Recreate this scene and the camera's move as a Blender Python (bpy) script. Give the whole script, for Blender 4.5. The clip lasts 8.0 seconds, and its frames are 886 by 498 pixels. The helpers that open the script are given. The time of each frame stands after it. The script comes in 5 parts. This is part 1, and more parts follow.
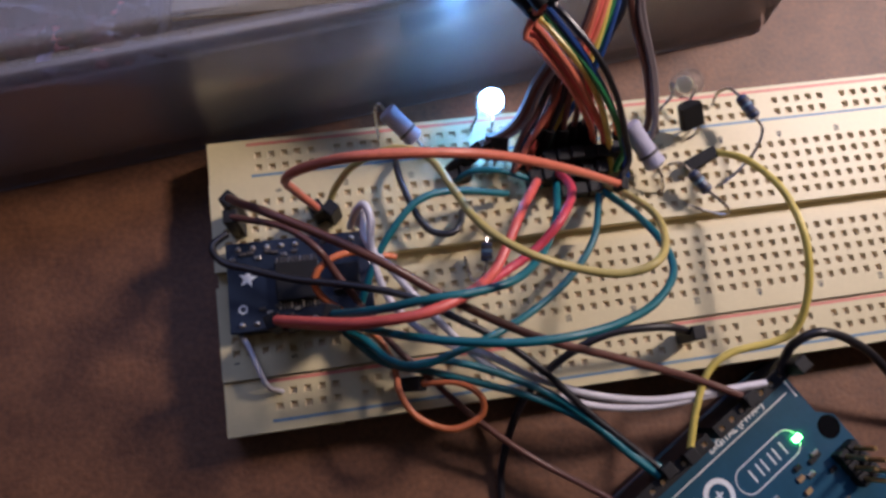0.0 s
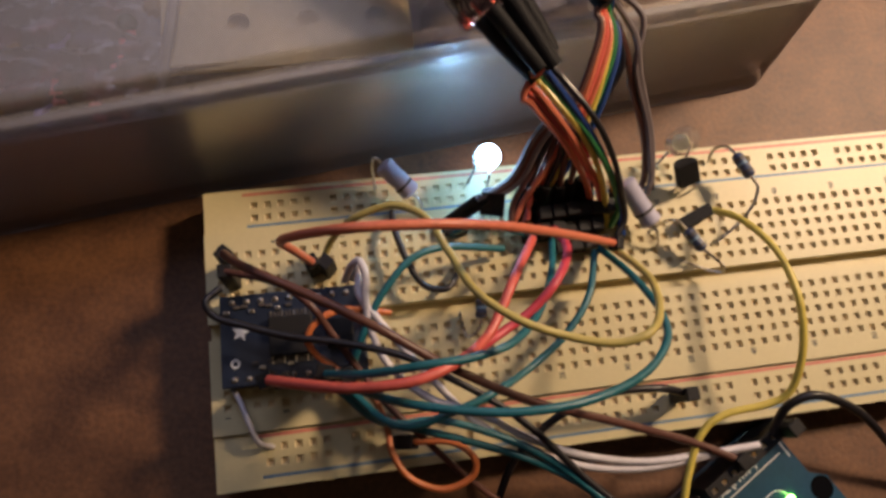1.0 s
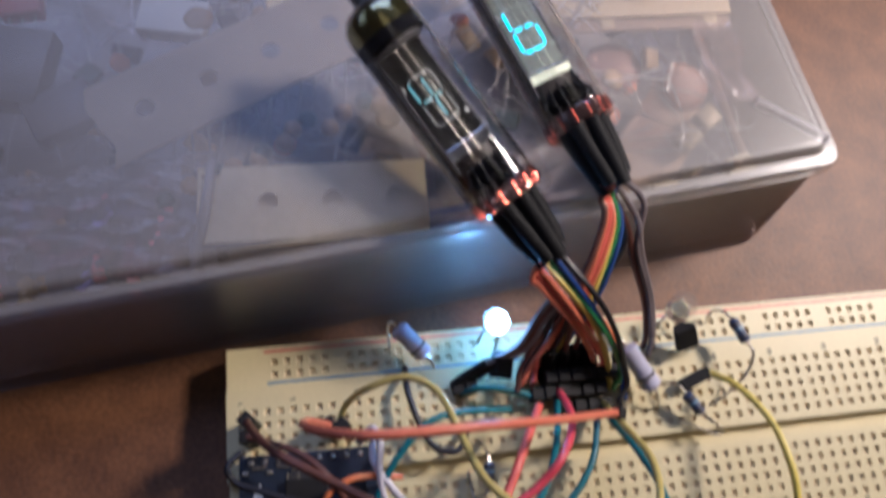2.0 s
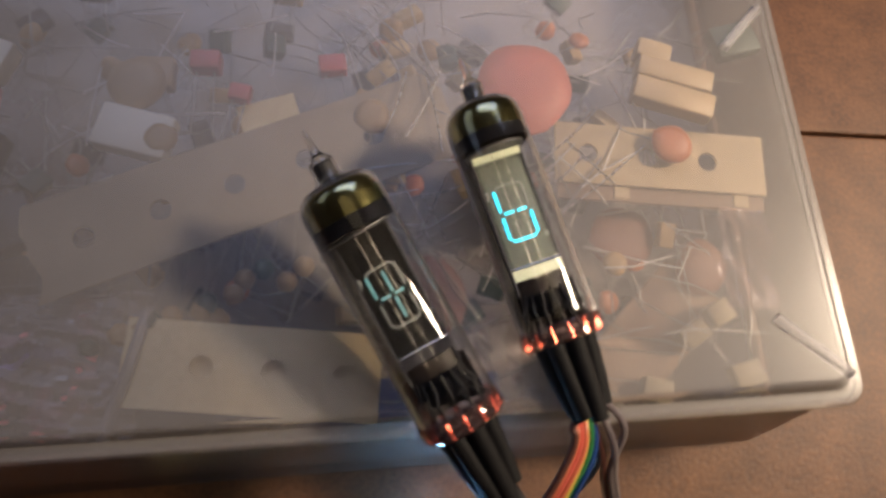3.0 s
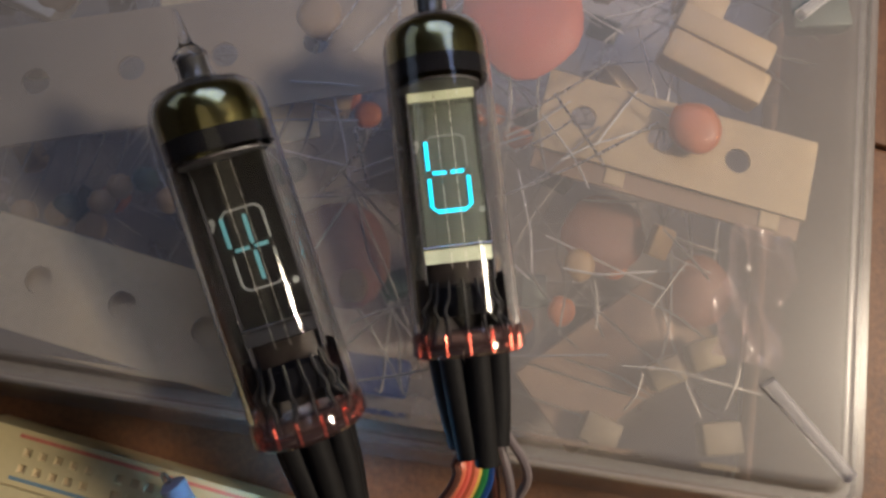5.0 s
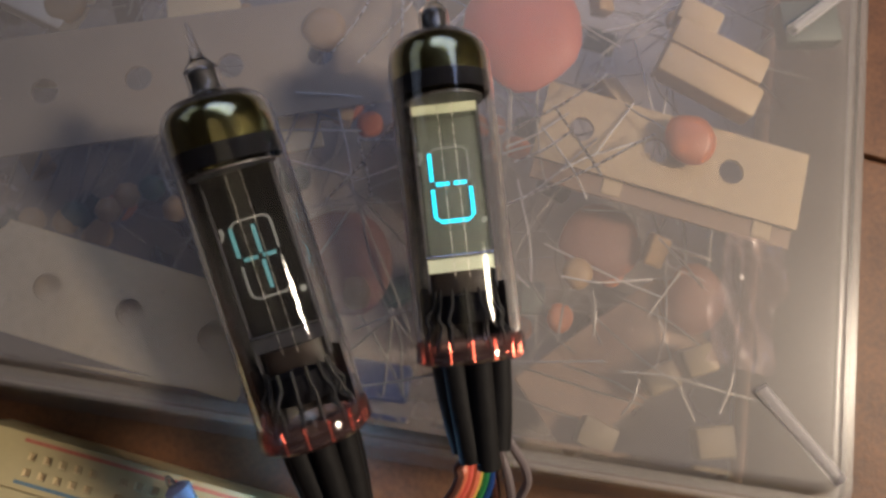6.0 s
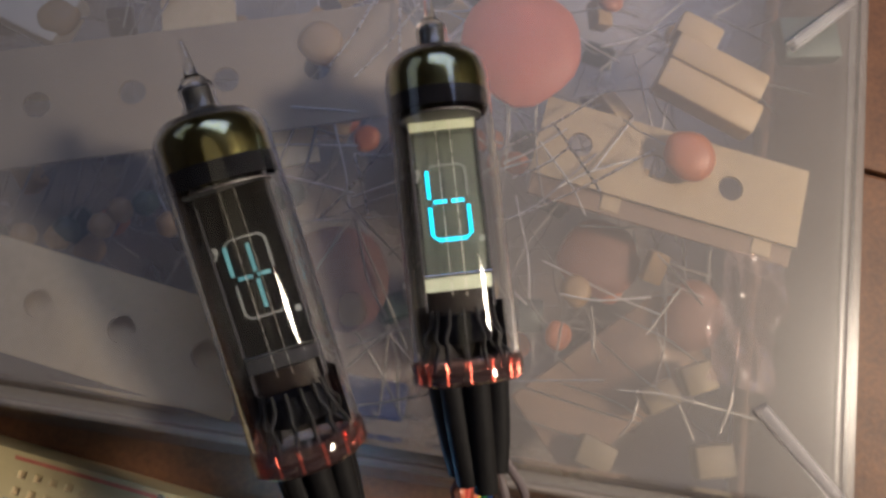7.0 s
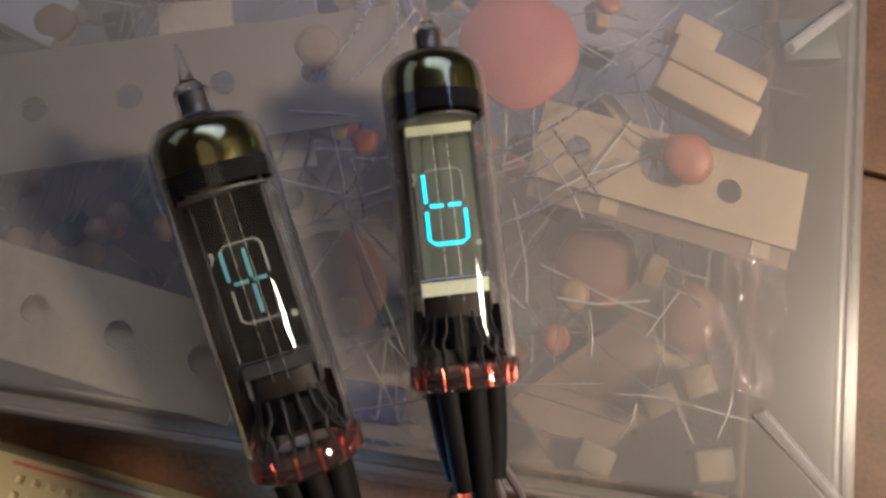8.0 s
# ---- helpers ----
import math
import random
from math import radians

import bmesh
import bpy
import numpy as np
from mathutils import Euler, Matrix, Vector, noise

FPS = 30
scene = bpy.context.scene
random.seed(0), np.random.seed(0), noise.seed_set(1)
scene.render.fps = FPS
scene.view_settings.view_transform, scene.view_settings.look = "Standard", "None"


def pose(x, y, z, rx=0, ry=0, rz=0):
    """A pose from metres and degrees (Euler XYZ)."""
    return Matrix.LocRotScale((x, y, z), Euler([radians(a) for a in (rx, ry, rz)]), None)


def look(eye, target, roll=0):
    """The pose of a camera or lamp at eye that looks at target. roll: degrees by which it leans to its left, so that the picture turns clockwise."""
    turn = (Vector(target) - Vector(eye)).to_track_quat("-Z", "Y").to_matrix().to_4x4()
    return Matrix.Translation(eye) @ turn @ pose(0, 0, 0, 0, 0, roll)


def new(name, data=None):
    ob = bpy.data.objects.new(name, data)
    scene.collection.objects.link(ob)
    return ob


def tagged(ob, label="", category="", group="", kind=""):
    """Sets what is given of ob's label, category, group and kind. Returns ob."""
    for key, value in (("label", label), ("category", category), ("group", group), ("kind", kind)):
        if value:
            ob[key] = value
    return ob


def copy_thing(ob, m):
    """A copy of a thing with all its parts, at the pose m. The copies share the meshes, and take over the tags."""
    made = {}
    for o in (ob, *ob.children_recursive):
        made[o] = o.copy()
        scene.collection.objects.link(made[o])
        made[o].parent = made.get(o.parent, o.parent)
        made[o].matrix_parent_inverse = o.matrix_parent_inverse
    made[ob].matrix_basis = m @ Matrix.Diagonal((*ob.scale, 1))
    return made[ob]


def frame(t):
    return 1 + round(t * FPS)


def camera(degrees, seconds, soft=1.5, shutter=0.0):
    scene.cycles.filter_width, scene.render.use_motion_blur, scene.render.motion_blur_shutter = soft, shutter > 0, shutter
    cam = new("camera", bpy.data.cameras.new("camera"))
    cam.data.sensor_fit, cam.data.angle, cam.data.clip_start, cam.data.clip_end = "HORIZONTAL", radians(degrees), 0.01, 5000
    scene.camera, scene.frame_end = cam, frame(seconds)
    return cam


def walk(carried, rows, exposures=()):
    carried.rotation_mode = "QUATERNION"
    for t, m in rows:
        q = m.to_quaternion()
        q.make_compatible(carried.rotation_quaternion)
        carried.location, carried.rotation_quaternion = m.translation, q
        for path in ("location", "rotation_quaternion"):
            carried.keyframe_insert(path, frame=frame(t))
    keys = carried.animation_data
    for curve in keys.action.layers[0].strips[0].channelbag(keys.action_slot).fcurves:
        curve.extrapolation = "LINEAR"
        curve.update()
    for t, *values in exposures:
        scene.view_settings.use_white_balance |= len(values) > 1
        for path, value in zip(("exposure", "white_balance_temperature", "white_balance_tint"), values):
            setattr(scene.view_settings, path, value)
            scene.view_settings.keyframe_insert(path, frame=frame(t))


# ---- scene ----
cam = camera(64.11, 8.0, soft=3.0, shutter=0.4)
PATH = [
    (0, (0.02492, -0.01721, 0.13881), (0.04118, 0.01840, -0.00599), 16.68),
    (0.5, (0.02489, -0.01404, 0.13871), (0.04086, 0.02209, -0.00600), 16.79),
    (1, (0.02595, -0.01001, 0.14059), (0.04342, 0.02848, -0.00333), 17.52),
    (1.5, (0.02610, -0.00402, 0.14649), (0.04542, 0.03876, 0.00403), 17.55),
    (1.8, (0.02642, 0.00160, 0.15116), (0.04360, 0.04699, 0.00923), 14.82),
    (1.9, (0.02551, 0.00468, 0.15270), (0.04335, 0.05204, 0.01149), 14.51),
    (2, (0.02487, 0.00830, 0.15423), (0.04309, 0.05764, 0.01375), 14.69),
    (2.2, (0.02515, 0.01584, 0.15749), (0.04209, 0.06999, 0.01863), 12.60),
    (3.3, (0.04926, 0.05548, 0.14653), (0.05686, 0.09629, 0.00239), 17.72),
    (3.5, (0.05587, 0.05796, 0.14189), (0.05986, 0.09491, -0.00344), 15.87),
    (4, (0.05975, 0.06123, 0.12844), (0.05920, 0.08937, -0.01890), 12.74),
    (4.5, (0.06264, 0.06259, 0.12769), (0.06135, 0.09257, -0.01928), 13.18),
    (6, (0.06048, 0.06258, 0.13082), (0.06110, 0.09472, -0.01570), 17.02),
    (6.5, (0.06012, 0.06333, 0.13075), (0.06117, 0.09612, -0.01561), 17.85),
    (7, (0.05987, 0.06442, 0.13002), (0.06099, 0.09775, -0.01622), 18.00),
    (7.5, (0.05990, 0.06504, 0.12955), (0.06166, 0.09831, -0.01671), 19.01),
    (8, (0.06040, 0.06503, 0.12992), (0.06105, 0.09845, -0.01631), 17.07),
]
EXPOSURE = [(0, 0.3, 5550, 26), (0.5, 0.3, 6450, 27), (0.9, 0.25, 7550, 22), (1.0, 0.25, 7650, 21), (1.85, 0.35, 6250, 19), (2.0, 0.5, 5450, 18), (2.2, 0.5, 5650, 18), (3.3, 0.1, 7000, 12), (4.0, 0.0, 7000, 11), (4.15, -0.05, 6350, 10), (4.7, -0.05, 6350, 10), (5.8, -0.05, 6500, 12), (6.1, -0.05, 6500, 12), (6.2, -0.05, 6250, 12), (7.05, -0.05, 6250, 12), (7.2, -0.05, 6500, 12), (8, -0.05, 6500, 12)]
walk(cam, [(t, look(eye, target, roll)) for t, eye, target, roll in PATH], EXPOSURE)

# ---- light ----
MM = 0.001
world = bpy.data.worlds.new("world")
scene.world = world
world.use_nodes = True
world.node_tree.nodes["Background"].inputs[0].default_value = (0.9, 0.75, 0.62, 1)
world.node_tree.nodes["Background"].inputs[1].default_value = 0.09


def area_lamp(name, eye, target, size_x, size_y, watts, colour):
    data = bpy.data.lights.new(name, "AREA")
    data.shape, data.size, data.size_y, data.energy, data.color = "RECTANGLE", size_x, size_y, watts, colour
    ob = new(name, data)
    ob.matrix_world = look(eye, target)
    return ob


lamp = area_lamp("desk_lamp", (0.400, 0.165, 0.350), (0.11, 0.10, 0), 0.065, 0.065, 0.57, (1.0, 0.83, 0.63))
lamp.data.spread = math.radians(90)
area_lamp("back_screen", (-0.02, 0.76, 0.92), (0.03, 0.08, 0.0), 0.95, 0.50, 3.0, (0.50, 0.62, 1.0))
area_lamp("side_screen", (-0.60, 0.25, 0.42), (0.03, 0.08, 0.0), 0.45, 0.28, 0.15, (0.62, 0.74, 1.0))
area_lamp("ceiling_lamp", (0.10, -0.10, 1.66), (0.10, -0.10, 0.0), 0.8, 0.8, 0.40, (1.0, 0.82, 0.52))

# ---- materials ----


def mat(name, colour, rough=0.5, metal=0.0, vary=0.12, scale=300.0, bump=0.0, fine=6.0, spec=0.5, other=None, coat=0.0, random_each=0.0):
    """A principled surface whose colour varies at two scales, with a fine relief."""
    m = bpy.data.materials.new(name)
    m.use_nodes = True
    nt = m.node_tree
    b = nt.nodes["Principled BSDF"]
    b.inputs["Roughness"].default_value, b.inputs["Metallic"].default_value = rough, metal
    b.inputs["Specular IOR Level"].default_value, b.inputs["Coat Weight"].default_value = spec, coat
    co = nt.nodes.new("ShaderNodeTexCoord")
    n1, n2 = nt.nodes.new("ShaderNodeTexNoise"), nt.nodes.new("ShaderNodeTexNoise")
    for n, s in ((n1, scale), (n2, scale * fine)):
        n.inputs["Scale"].default_value, n.inputs["Detail"].default_value = s, 4
        nt.links.new(co.outputs["Object"], n.inputs["Vector"])
    add = nt.nodes.new("ShaderNodeMath")
    add.operation = "ADD"
    nt.links.new(n1.outputs["Fac"], add.inputs[0])
    nt.links.new(n2.outputs["Fac"], add.inputs[1])
    ramp = nt.nodes.new("ShaderNodeMapRange")
    ramp.inputs["From Min"].default_value, ramp.inputs["From Max"].default_value = 0.6, 1.4
    nt.links.new(add.outputs[0], ramp.inputs["Value"])
    mix = nt.nodes.new("ShaderNodeMix")
    mix.data_type = "RGBA"
    low = other or tuple(c * (1 - vary) for c in colour)
    high = colour if other else tuple(min(1, c * (1 + vary)) for c in colour)
    mix.inputs["A"].default_value, mix.inputs["B"].default_value = (*low, 1), (*high, 1)
    nt.links.new(ramp.outputs["Result"], mix.inputs["Factor"])
    last = mix.outputs["Result"]
    if random_each:
        info, hsv = nt.nodes.new("ShaderNodeObjectInfo"), nt.nodes.new("ShaderNodeHueSaturation")
        r = nt.nodes.new("ShaderNodeMapRange")
        r.inputs["To Min"].default_value, r.inputs["To Max"].default_value = 1 - random_each, 1 + random_each
        nt.links.new(info.outputs["Random"], r.inputs["Value"])
        nt.links.new(r.outputs["Result"], hsv.inputs["Value"])
        nt.links.new(last, hsv.inputs["Color"])
        last = hsv.outputs["Color"]
    nt.links.new(last, b.inputs["Base Color"])
    if bump:
        bp = nt.nodes.new("ShaderNodeBump")
        bp.inputs["Strength"].default_value, bp.inputs["Distance"].default_value = bump, 0.0002
        nt.links.new(add.outputs[0], bp.inputs["Height"])
        nt.links.new(bp.outputs["Normal"], b.inputs["Normal"])
    rr = nt.nodes.new("ShaderNodeMapRange")
    rr.inputs["To Min"].default_value, rr.inputs["To Max"].default_value = max(0.02, rough - 0.08), min(1, rough + 0.08)
    nt.links.new(n2.outputs["Fac"], rr.inputs["Value"])
    nt.links.new(rr.outputs["Result"], b.inputs["Roughness"])
    return m


def glow(name, colour, strength, base=(0.8, 0.8, 0.8)):
    m = mat(name, base, 0.4)
    b = m.node_tree.nodes["Principled BSDF"]
    b.inputs["Emission Color"].default_value, b.inputs["Emission Strength"].default_value = (*colour, 1), strength
    return m


def clear(name, tint, milk=0.0, milk_colour=(0.8, 0.8, 0.8), rough=0.04, ior=1.45, scratch=0.0, film=0.0, pass_on=0.0, dust=0.0):
    """Thin clear plastic or glass: seen straight through, glossy by Fresnel, with a share of milky scatter that varies."""
    m = bpy.data.materials.new(name)
    m.use_nodes = True
    nt = m.node_tree
    nt.nodes.remove(nt.nodes["Principled BSDF"])
    out = nt.nodes["Material Output"]
    tr, gl, fr = nt.nodes.new("ShaderNodeBsdfTransparent"), nt.nodes.new("ShaderNodeBsdfGlossy"), nt.nodes.new("ShaderNodeFresnel")
    tr.inputs[0].default_value = (*tint, 1)
    gl.inputs["Roughness"].default_value, fr.inputs["IOR"].default_value = rough, ior
    mix = nt.nodes.new("ShaderNodeMixShader")
    nt.links.new(fr.outputs[0], mix.inputs[0])
    under = tr.outputs[0]
    if milk:
        df, ms = nt.nodes.new("ShaderNodeBsdfDiffuse"), nt.nodes.new("ShaderNodeMixShader")
        df.inputs[0].default_value = (*milk_colour, 1)
        co, n, r = nt.nodes.new("ShaderNodeTexCoord"), nt.nodes.new("ShaderNodeTexNoise"), nt.nodes.new("ShaderNodeMapRange")
        n.inputs["Scale"].default_value, n.inputs["Detail"].default_value = 45, 6
        nt.links.new(co.outputs["Object"], n.inputs["Vector"])
        r.inputs["To Min"].default_value, r.inputs["To Max"].default_value = milk * 0.6, milk * 1.4
        nt.links.new(n.outputs["Fac"], r.inputs["Value"])
        share = r.outputs["Result"]
        if dust:
            # scattered specks of dust
            n2, r2, add = nt.nodes.new("ShaderNodeTexNoise"), nt.nodes.new("ShaderNodeMapRange"), nt.nodes.new("ShaderNodeMath")
            n2.inputs["Scale"].default_value, n2.inputs["Detail"].default_value = 1400, 2
            nt.links.new(co.outputs["Object"], n2.inputs["Vector"])
            r2.inputs["From Min"].default_value, r2.inputs["From Max"].default_value, r2.inputs["To Max"].default_value = 0.68, 0.78, dust
            nt.links.new(n2.outputs["Fac"], r2.inputs["Value"])
            nt.links.new(share, add.inputs[0])
            nt.links.new(r2.outputs["Result"], add.inputs[1])
            share = add.outputs[0]
        nt.links.new(share, ms.inputs[0])
        nt.links.new(under, ms.inputs[1])
        nt.links.new(df.outputs[0], ms.inputs[2])
        if pass_on:
            # part of the scattered light goes on through the cloudy wall
            tl, mt = nt.nodes.new("ShaderNodeBsdfTranslucent"), nt.nodes.new("ShaderNodeMixShader")
            tl.inputs[0].default_value, mt.inputs[0].default_value = (*milk_colour, 1), pass_on
            nt.links.new(df.outputs[0], mt.inputs[1])
            nt.links.new(tl.outputs[0], mt.inputs[2])
            nt.links.new(mt.outputs[0], ms.inputs[2])
        under = ms.outputs[0]
    nt.links.new(under, mix.inputs[1])
    nt.links.new(gl.outputs[0], mix.inputs[2])
    last = mix.outputs[0]
    if film:
        # a broad soft sheen from fine scuffs
        g2, m2 = nt.nodes.new("ShaderNodeBsdfGlossy"), nt.nodes.new("ShaderNodeMixShader")
        g2.inputs["Roughness"].default_value = 0.45
        m2.inputs[0].default_value = film
        nt.links.new(last, m2.inputs[1])
        nt.links.new(g2.outputs[0], m2.inputs[2])
        last = m2.outputs[0]
    if scratch:
        co, n, bp = nt.nodes.new("ShaderNodeTexCoord"), nt.nodes.new("ShaderNodeTexNoise"), nt.nodes.new("ShaderNodeBump")
        n.inputs["Scale"].default_value, n.inputs["Detail"].default_value = 90, 3
        bp.inputs["Strength"].default_value, bp.inputs["Distance"].default_value = scratch, 0.0003
        nt.links.new(co.outputs["Object"], n.inputs["Vector"])
        nt.links.new(n.outputs["Fac"], bp.inputs["Height"])
        nt.links.new(bp.outputs["Normal"], gl.inputs["Normal"])
    nt.links.new(last, out.inputs["Surface"])
    return m


def frosted(name, ior, rough, tint):
    """The rough underside of clear plastic: what lies deeper shows softer."""
    m = bpy.data.materials.new(name)
    m.use_nodes = True
    nt = m.node_tree
    nt.nodes.remove(nt.nodes["Principled BSDF"])
    rf = nt.nodes.new("ShaderNodeBsdfRefraction")
    rf.inputs["Color"].default_value, rf.inputs["Roughness"].default_value, rf.inputs["IOR"].default_value = (*tint, 1), rough, ior
    nt.links.new(rf.outputs[0], nt.nodes["Material Output"].inputs["Surface"])
    return m


M_TABLE = mat("table_board", (0.205, 0.088, 0.036), 0.55, vary=0.3, scale=130, bump=0.5, fine=7, other=(0.074, 0.028, 0.012))
M_WALL = mat("wall_paint", (0.45, 0.36, 0.28), 0.9, scale=4, bump=0.1)
M_CEIL = mat("ceiling_paint", (0.6, 0.52, 0.44), 0.9, scale=3)
M_IVORY = mat("ivory_plastic", (0.60, 0.51, 0.285), 0.42, vary=0.05, scale=40, bump=0.05, fine=30)
M_HOLE = mat("contact_well", (0.62, 0.50, 0.30), 0.6)
M_RED = mat("red_print", (0.62, 0.19, 0.14), 0.5, scale=900, vary=0.2)
M_BLUE = mat("blue_print", (0.15, 0.25, 0.33), 0.5, scale=900, vary=0.2)
M_INK = mat("grey_print", (0.07, 0.06, 0.055), 0.6)
M_BLACK = mat("black_plastic", (0.011, 0.010, 0.010), 0.55, spec=0.3, vary=0.3, scale=500, bump=0.15)
# near-black matt colour, also used to paint shade in holes and on stems
M_VOID = mat("near_black", (0.004, 0.004, 0.005), 0.95, spec=0.05)
M_SLEEVE = mat("black_sleeve", (0.008, 0.0075, 0.0075), 0.65, spec=0.22, vary=0.4, scale=700, bump=0.3)
M_STEEL = mat("tinned_steel", (0.62, 0.58, 0.52), 0.28, 1.0, vary=0.1)
M_PCB = mat("blue_pcb", (0.010, 0.065, 0.115), 0.35, vary=0.15, scale=200, coat=0.3)
M_PCB2 = mat("dark_blue_pcb", (0.004, 0.011, 0.030), 0.45, vary=0.2, scale=300, coat=0.3)
M_WHITE = mat("white_print", (0.72, 0.74, 0.74), 0.6, vary=0.06)
M_CER = mat("grey_ceramic", (0.42, 0.40, 0.48), 0.6, vary=0.08, scale=400, bump=0.1)
M_RESB = mat("blue_lacquer", (0.045, 0.060, 0.115), 0.3, vary=0.1)
M_GOLD = mat("gold_pad", (0.7, 0.5, 0.22), 0.3, 1.0)
WIRE = {
    "orange": (0.62, 0.17, 0.055), "salmon": (0.66, 0.115, 0.085), "red": (0.60, 0.06, 0.085), "brown": (0.11, 0.042, 0.030),
    "yellow": (0.64, 0.50, 0.10), "coral": (0.64, 0.17, 0.095), "olive": (0.50, 0.40, 0.12), "teal": (0.008, 0.125, 0.150), "white": (0.62, 0.58, 0.60), "black": (0.014, 0.012, 0.014),
    "green": (0.02, 0.17, 0.055), "blue": (0.012, 0.05, 0.20), "violet": (0.10, 0.045, 0.16), "grey": (0.17, 0.14, 0.14),
}
M_WIRE = {k: mat(k + "_insulation", c, 0.38, vary=0.14, scale=350, bump=0.06) for k, c in WIRE.items()}

# ---- building helpers ----
BASE = {}


def thing(name, at, label, category, group="", kind=""):
    """An empty at the thing's base, in millimetres."""
    ob = new(name)
    ob.empty_display_size = 0.005
    ob.location = [v * MM for v in at]
    BASE[ob.name] = Matrix.Translation(ob.location)
    return tagged(ob, label, category, group, kind)


def part(name, bm, material, parent=None, label="", smooth=False, shadow=True, recalc=True):
    """Links a bmesh given in millimetres as one mesh object under its thing or part."""
    me = bpy.data.meshes.new(name)
    bm.transform(Matrix.Scale(MM, 4))
    if recalc:
        bmesh.ops.recalc_face_normals(bm, faces=bm.faces)
    bm.to_mesh(me)
    bm.free()
    for mm in material if isinstance(material, (list, tuple)) else (material,):
        me.materials.append(mm)
    if smooth:
        me.shade_smooth()
        me.set_sharp_from_angle(angle=radians(42))
    ob = new(name, me)
    if parent is not None:
        ob.parent = parent
        ob.matrix_parent_inverse = BASE.get(parent.name, Matrix()).inverted()
    ob.visible_shadow = shadow
    return tagged(ob, label)


def box(bm, x0, x1, y0, y1, z0, z1, m=None, bevel=0.0, index=0):
    """Adds a box; bevel rounds its edges."""
    b2 = bmesh.new()
    bmesh.ops.create_cube(b2, size=1, matrix=Matrix.Translation(((x0 + x1) / 2, (y0 + y1) / 2, (z0 + z1) / 2)) @ Matrix.Diagonal((x1 - x0, y1 - y0, z1 - z0, 1)))
    if bevel:
        bmesh.ops.bevel(b2, geom=b2.edges[:], offset=bevel, segments=2, profile=0.5, affect="EDGES")
    join(bm, b2, m, index)
    return bm


def join(bm, b2, m=None, index=0):
    """Moves all of b2 into bm."""
    old = {}
    for v in b2.verts:
        old[v] = bm.verts.new(m @ v.co if m is not None else v.co)
    for f in b2.faces:
        try:
            nf = bm.faces.new([old[v] for v in f.verts])
            nf.material_index = index
        except ValueError:
            pass
    b2.free()


def lathe(bm, profile, m=None, n=28, index=0, closed=True):
    """Turns a profile of (radius, height) round z."""
    rings = []
    for r, z in profile:
        if r < 1e-6:
            rings.append([bm.verts.new((0, 0, z))])
        else:
            rings.append([bm.verts.new((r * math.cos(2 * math.pi * k / n), r * math.sin(2 * math.pi * k / n), z)) for k in range(n)])
    for a, b in zip(rings, rings[1:]):
        for k in range(n):
            vs = [a[k % len(a)], a[(k + 1) % len(a)], b[(k + 1) % len(b)], b[k % len(b)]]
            vs = list(dict.fromkeys(vs))
            if len(vs) > 2:
                bm.faces.new(vs).material_index = index
    if m is not None:
        bmesh.ops.transform(bm, matrix=m, verts=[v for ring in rings for v in ring])
    return bm


def smooth_path(pts, steps=6):
    """Points along a Catmull-Rom curve through pts."""
    p = [Vector(q) for q in pts]
    p = [2 * p[0] - p[1]] + p + [2 * p[-1] - p[-2]]
    out = []
    for i in range(1, len(p) - 2):
        a, b, c, d = p[i - 1:i + 3]
        for s in range(steps):
            t = s / steps
            out.append(0.5 * (2 * b + (c - a) * t + (2 * a - 5 * b + 4 * c - d) * t * t + (3 * b - a - 3 * c + d) * t ** 3))
    return out + [p[-2]]


def sweep(bm, pts, r, n=8, steps=6, index=0, raw=False):
    """A round cable of radius r along a smooth curve through pts."""
    path = [Vector(q) for q in pts] if raw else smooth_path(pts, steps)
    side = None
    rings = []
    for i, q in enumerate(path):
        d = (path[min(i + 1, len(path) - 1)] - path[max(i - 1, 0)]).normalized()
        if side is None:
            side = d.orthogonal().normalized()
        side = (side - d * side.dot(d)).normalized()
        up = d.cross(side)
        rings.append([bm.verts.new(q + r * (math.cos(2 * math.pi * k / n) * side + math.sin(2 * math.pi * k / n) * up)) for k in range(n)])
    for a, b in zip(rings, rings[1:]):
        for k in range(n):
            bm.faces.new((a[k], a[(k + 1) % n], b[(k + 1) % n], b[k])).material_index = index
    bm.faces.new(rings[0][::-1]).material_index = index
    bm.faces.new(rings[-1]).material_index = index
    return bm


def along(a, b):
    """A pose whose z axis runs from a to b, its y axis as nearly up as it can be."""
    a, b = Vector(a), Vector(b)
    z = (b - a).normalized()
    y = Vector((0, 0, 1)) - z * z.z
    y = y.normalized() if y.length > 1e-3 else Vector((0, 1, 0))
    x = y.cross(z)
    return Matrix.Translation(a) @ Matrix((x, y, z)).transposed().to_4x4()


def lettering(name, text, size, m, material, parent, depth=0.02):
    """Raised print in the built-in font, at the pose m in millimetres."""
    cu = bpy.data.curves.new(name, "FONT")
    cu.body, cu.size, cu.align_x, cu.align_y, cu.extrude, cu.offset = text, size, "CENTER", "CENTER", depth, size * 0.03
    tmp = new("print_source", cu)
    me = bpy.data.meshes.new_from_object(tmp.evaluated_get(bpy.context.evaluated_depsgraph_get()))
    bpy.data.objects.remove(tmp)
    bm = bmesh.new()
    bm.from_mesh(me)
    bpy.data.meshes.remove(me)
    bm.transform(m)
    return part(name, bm, material, parent)


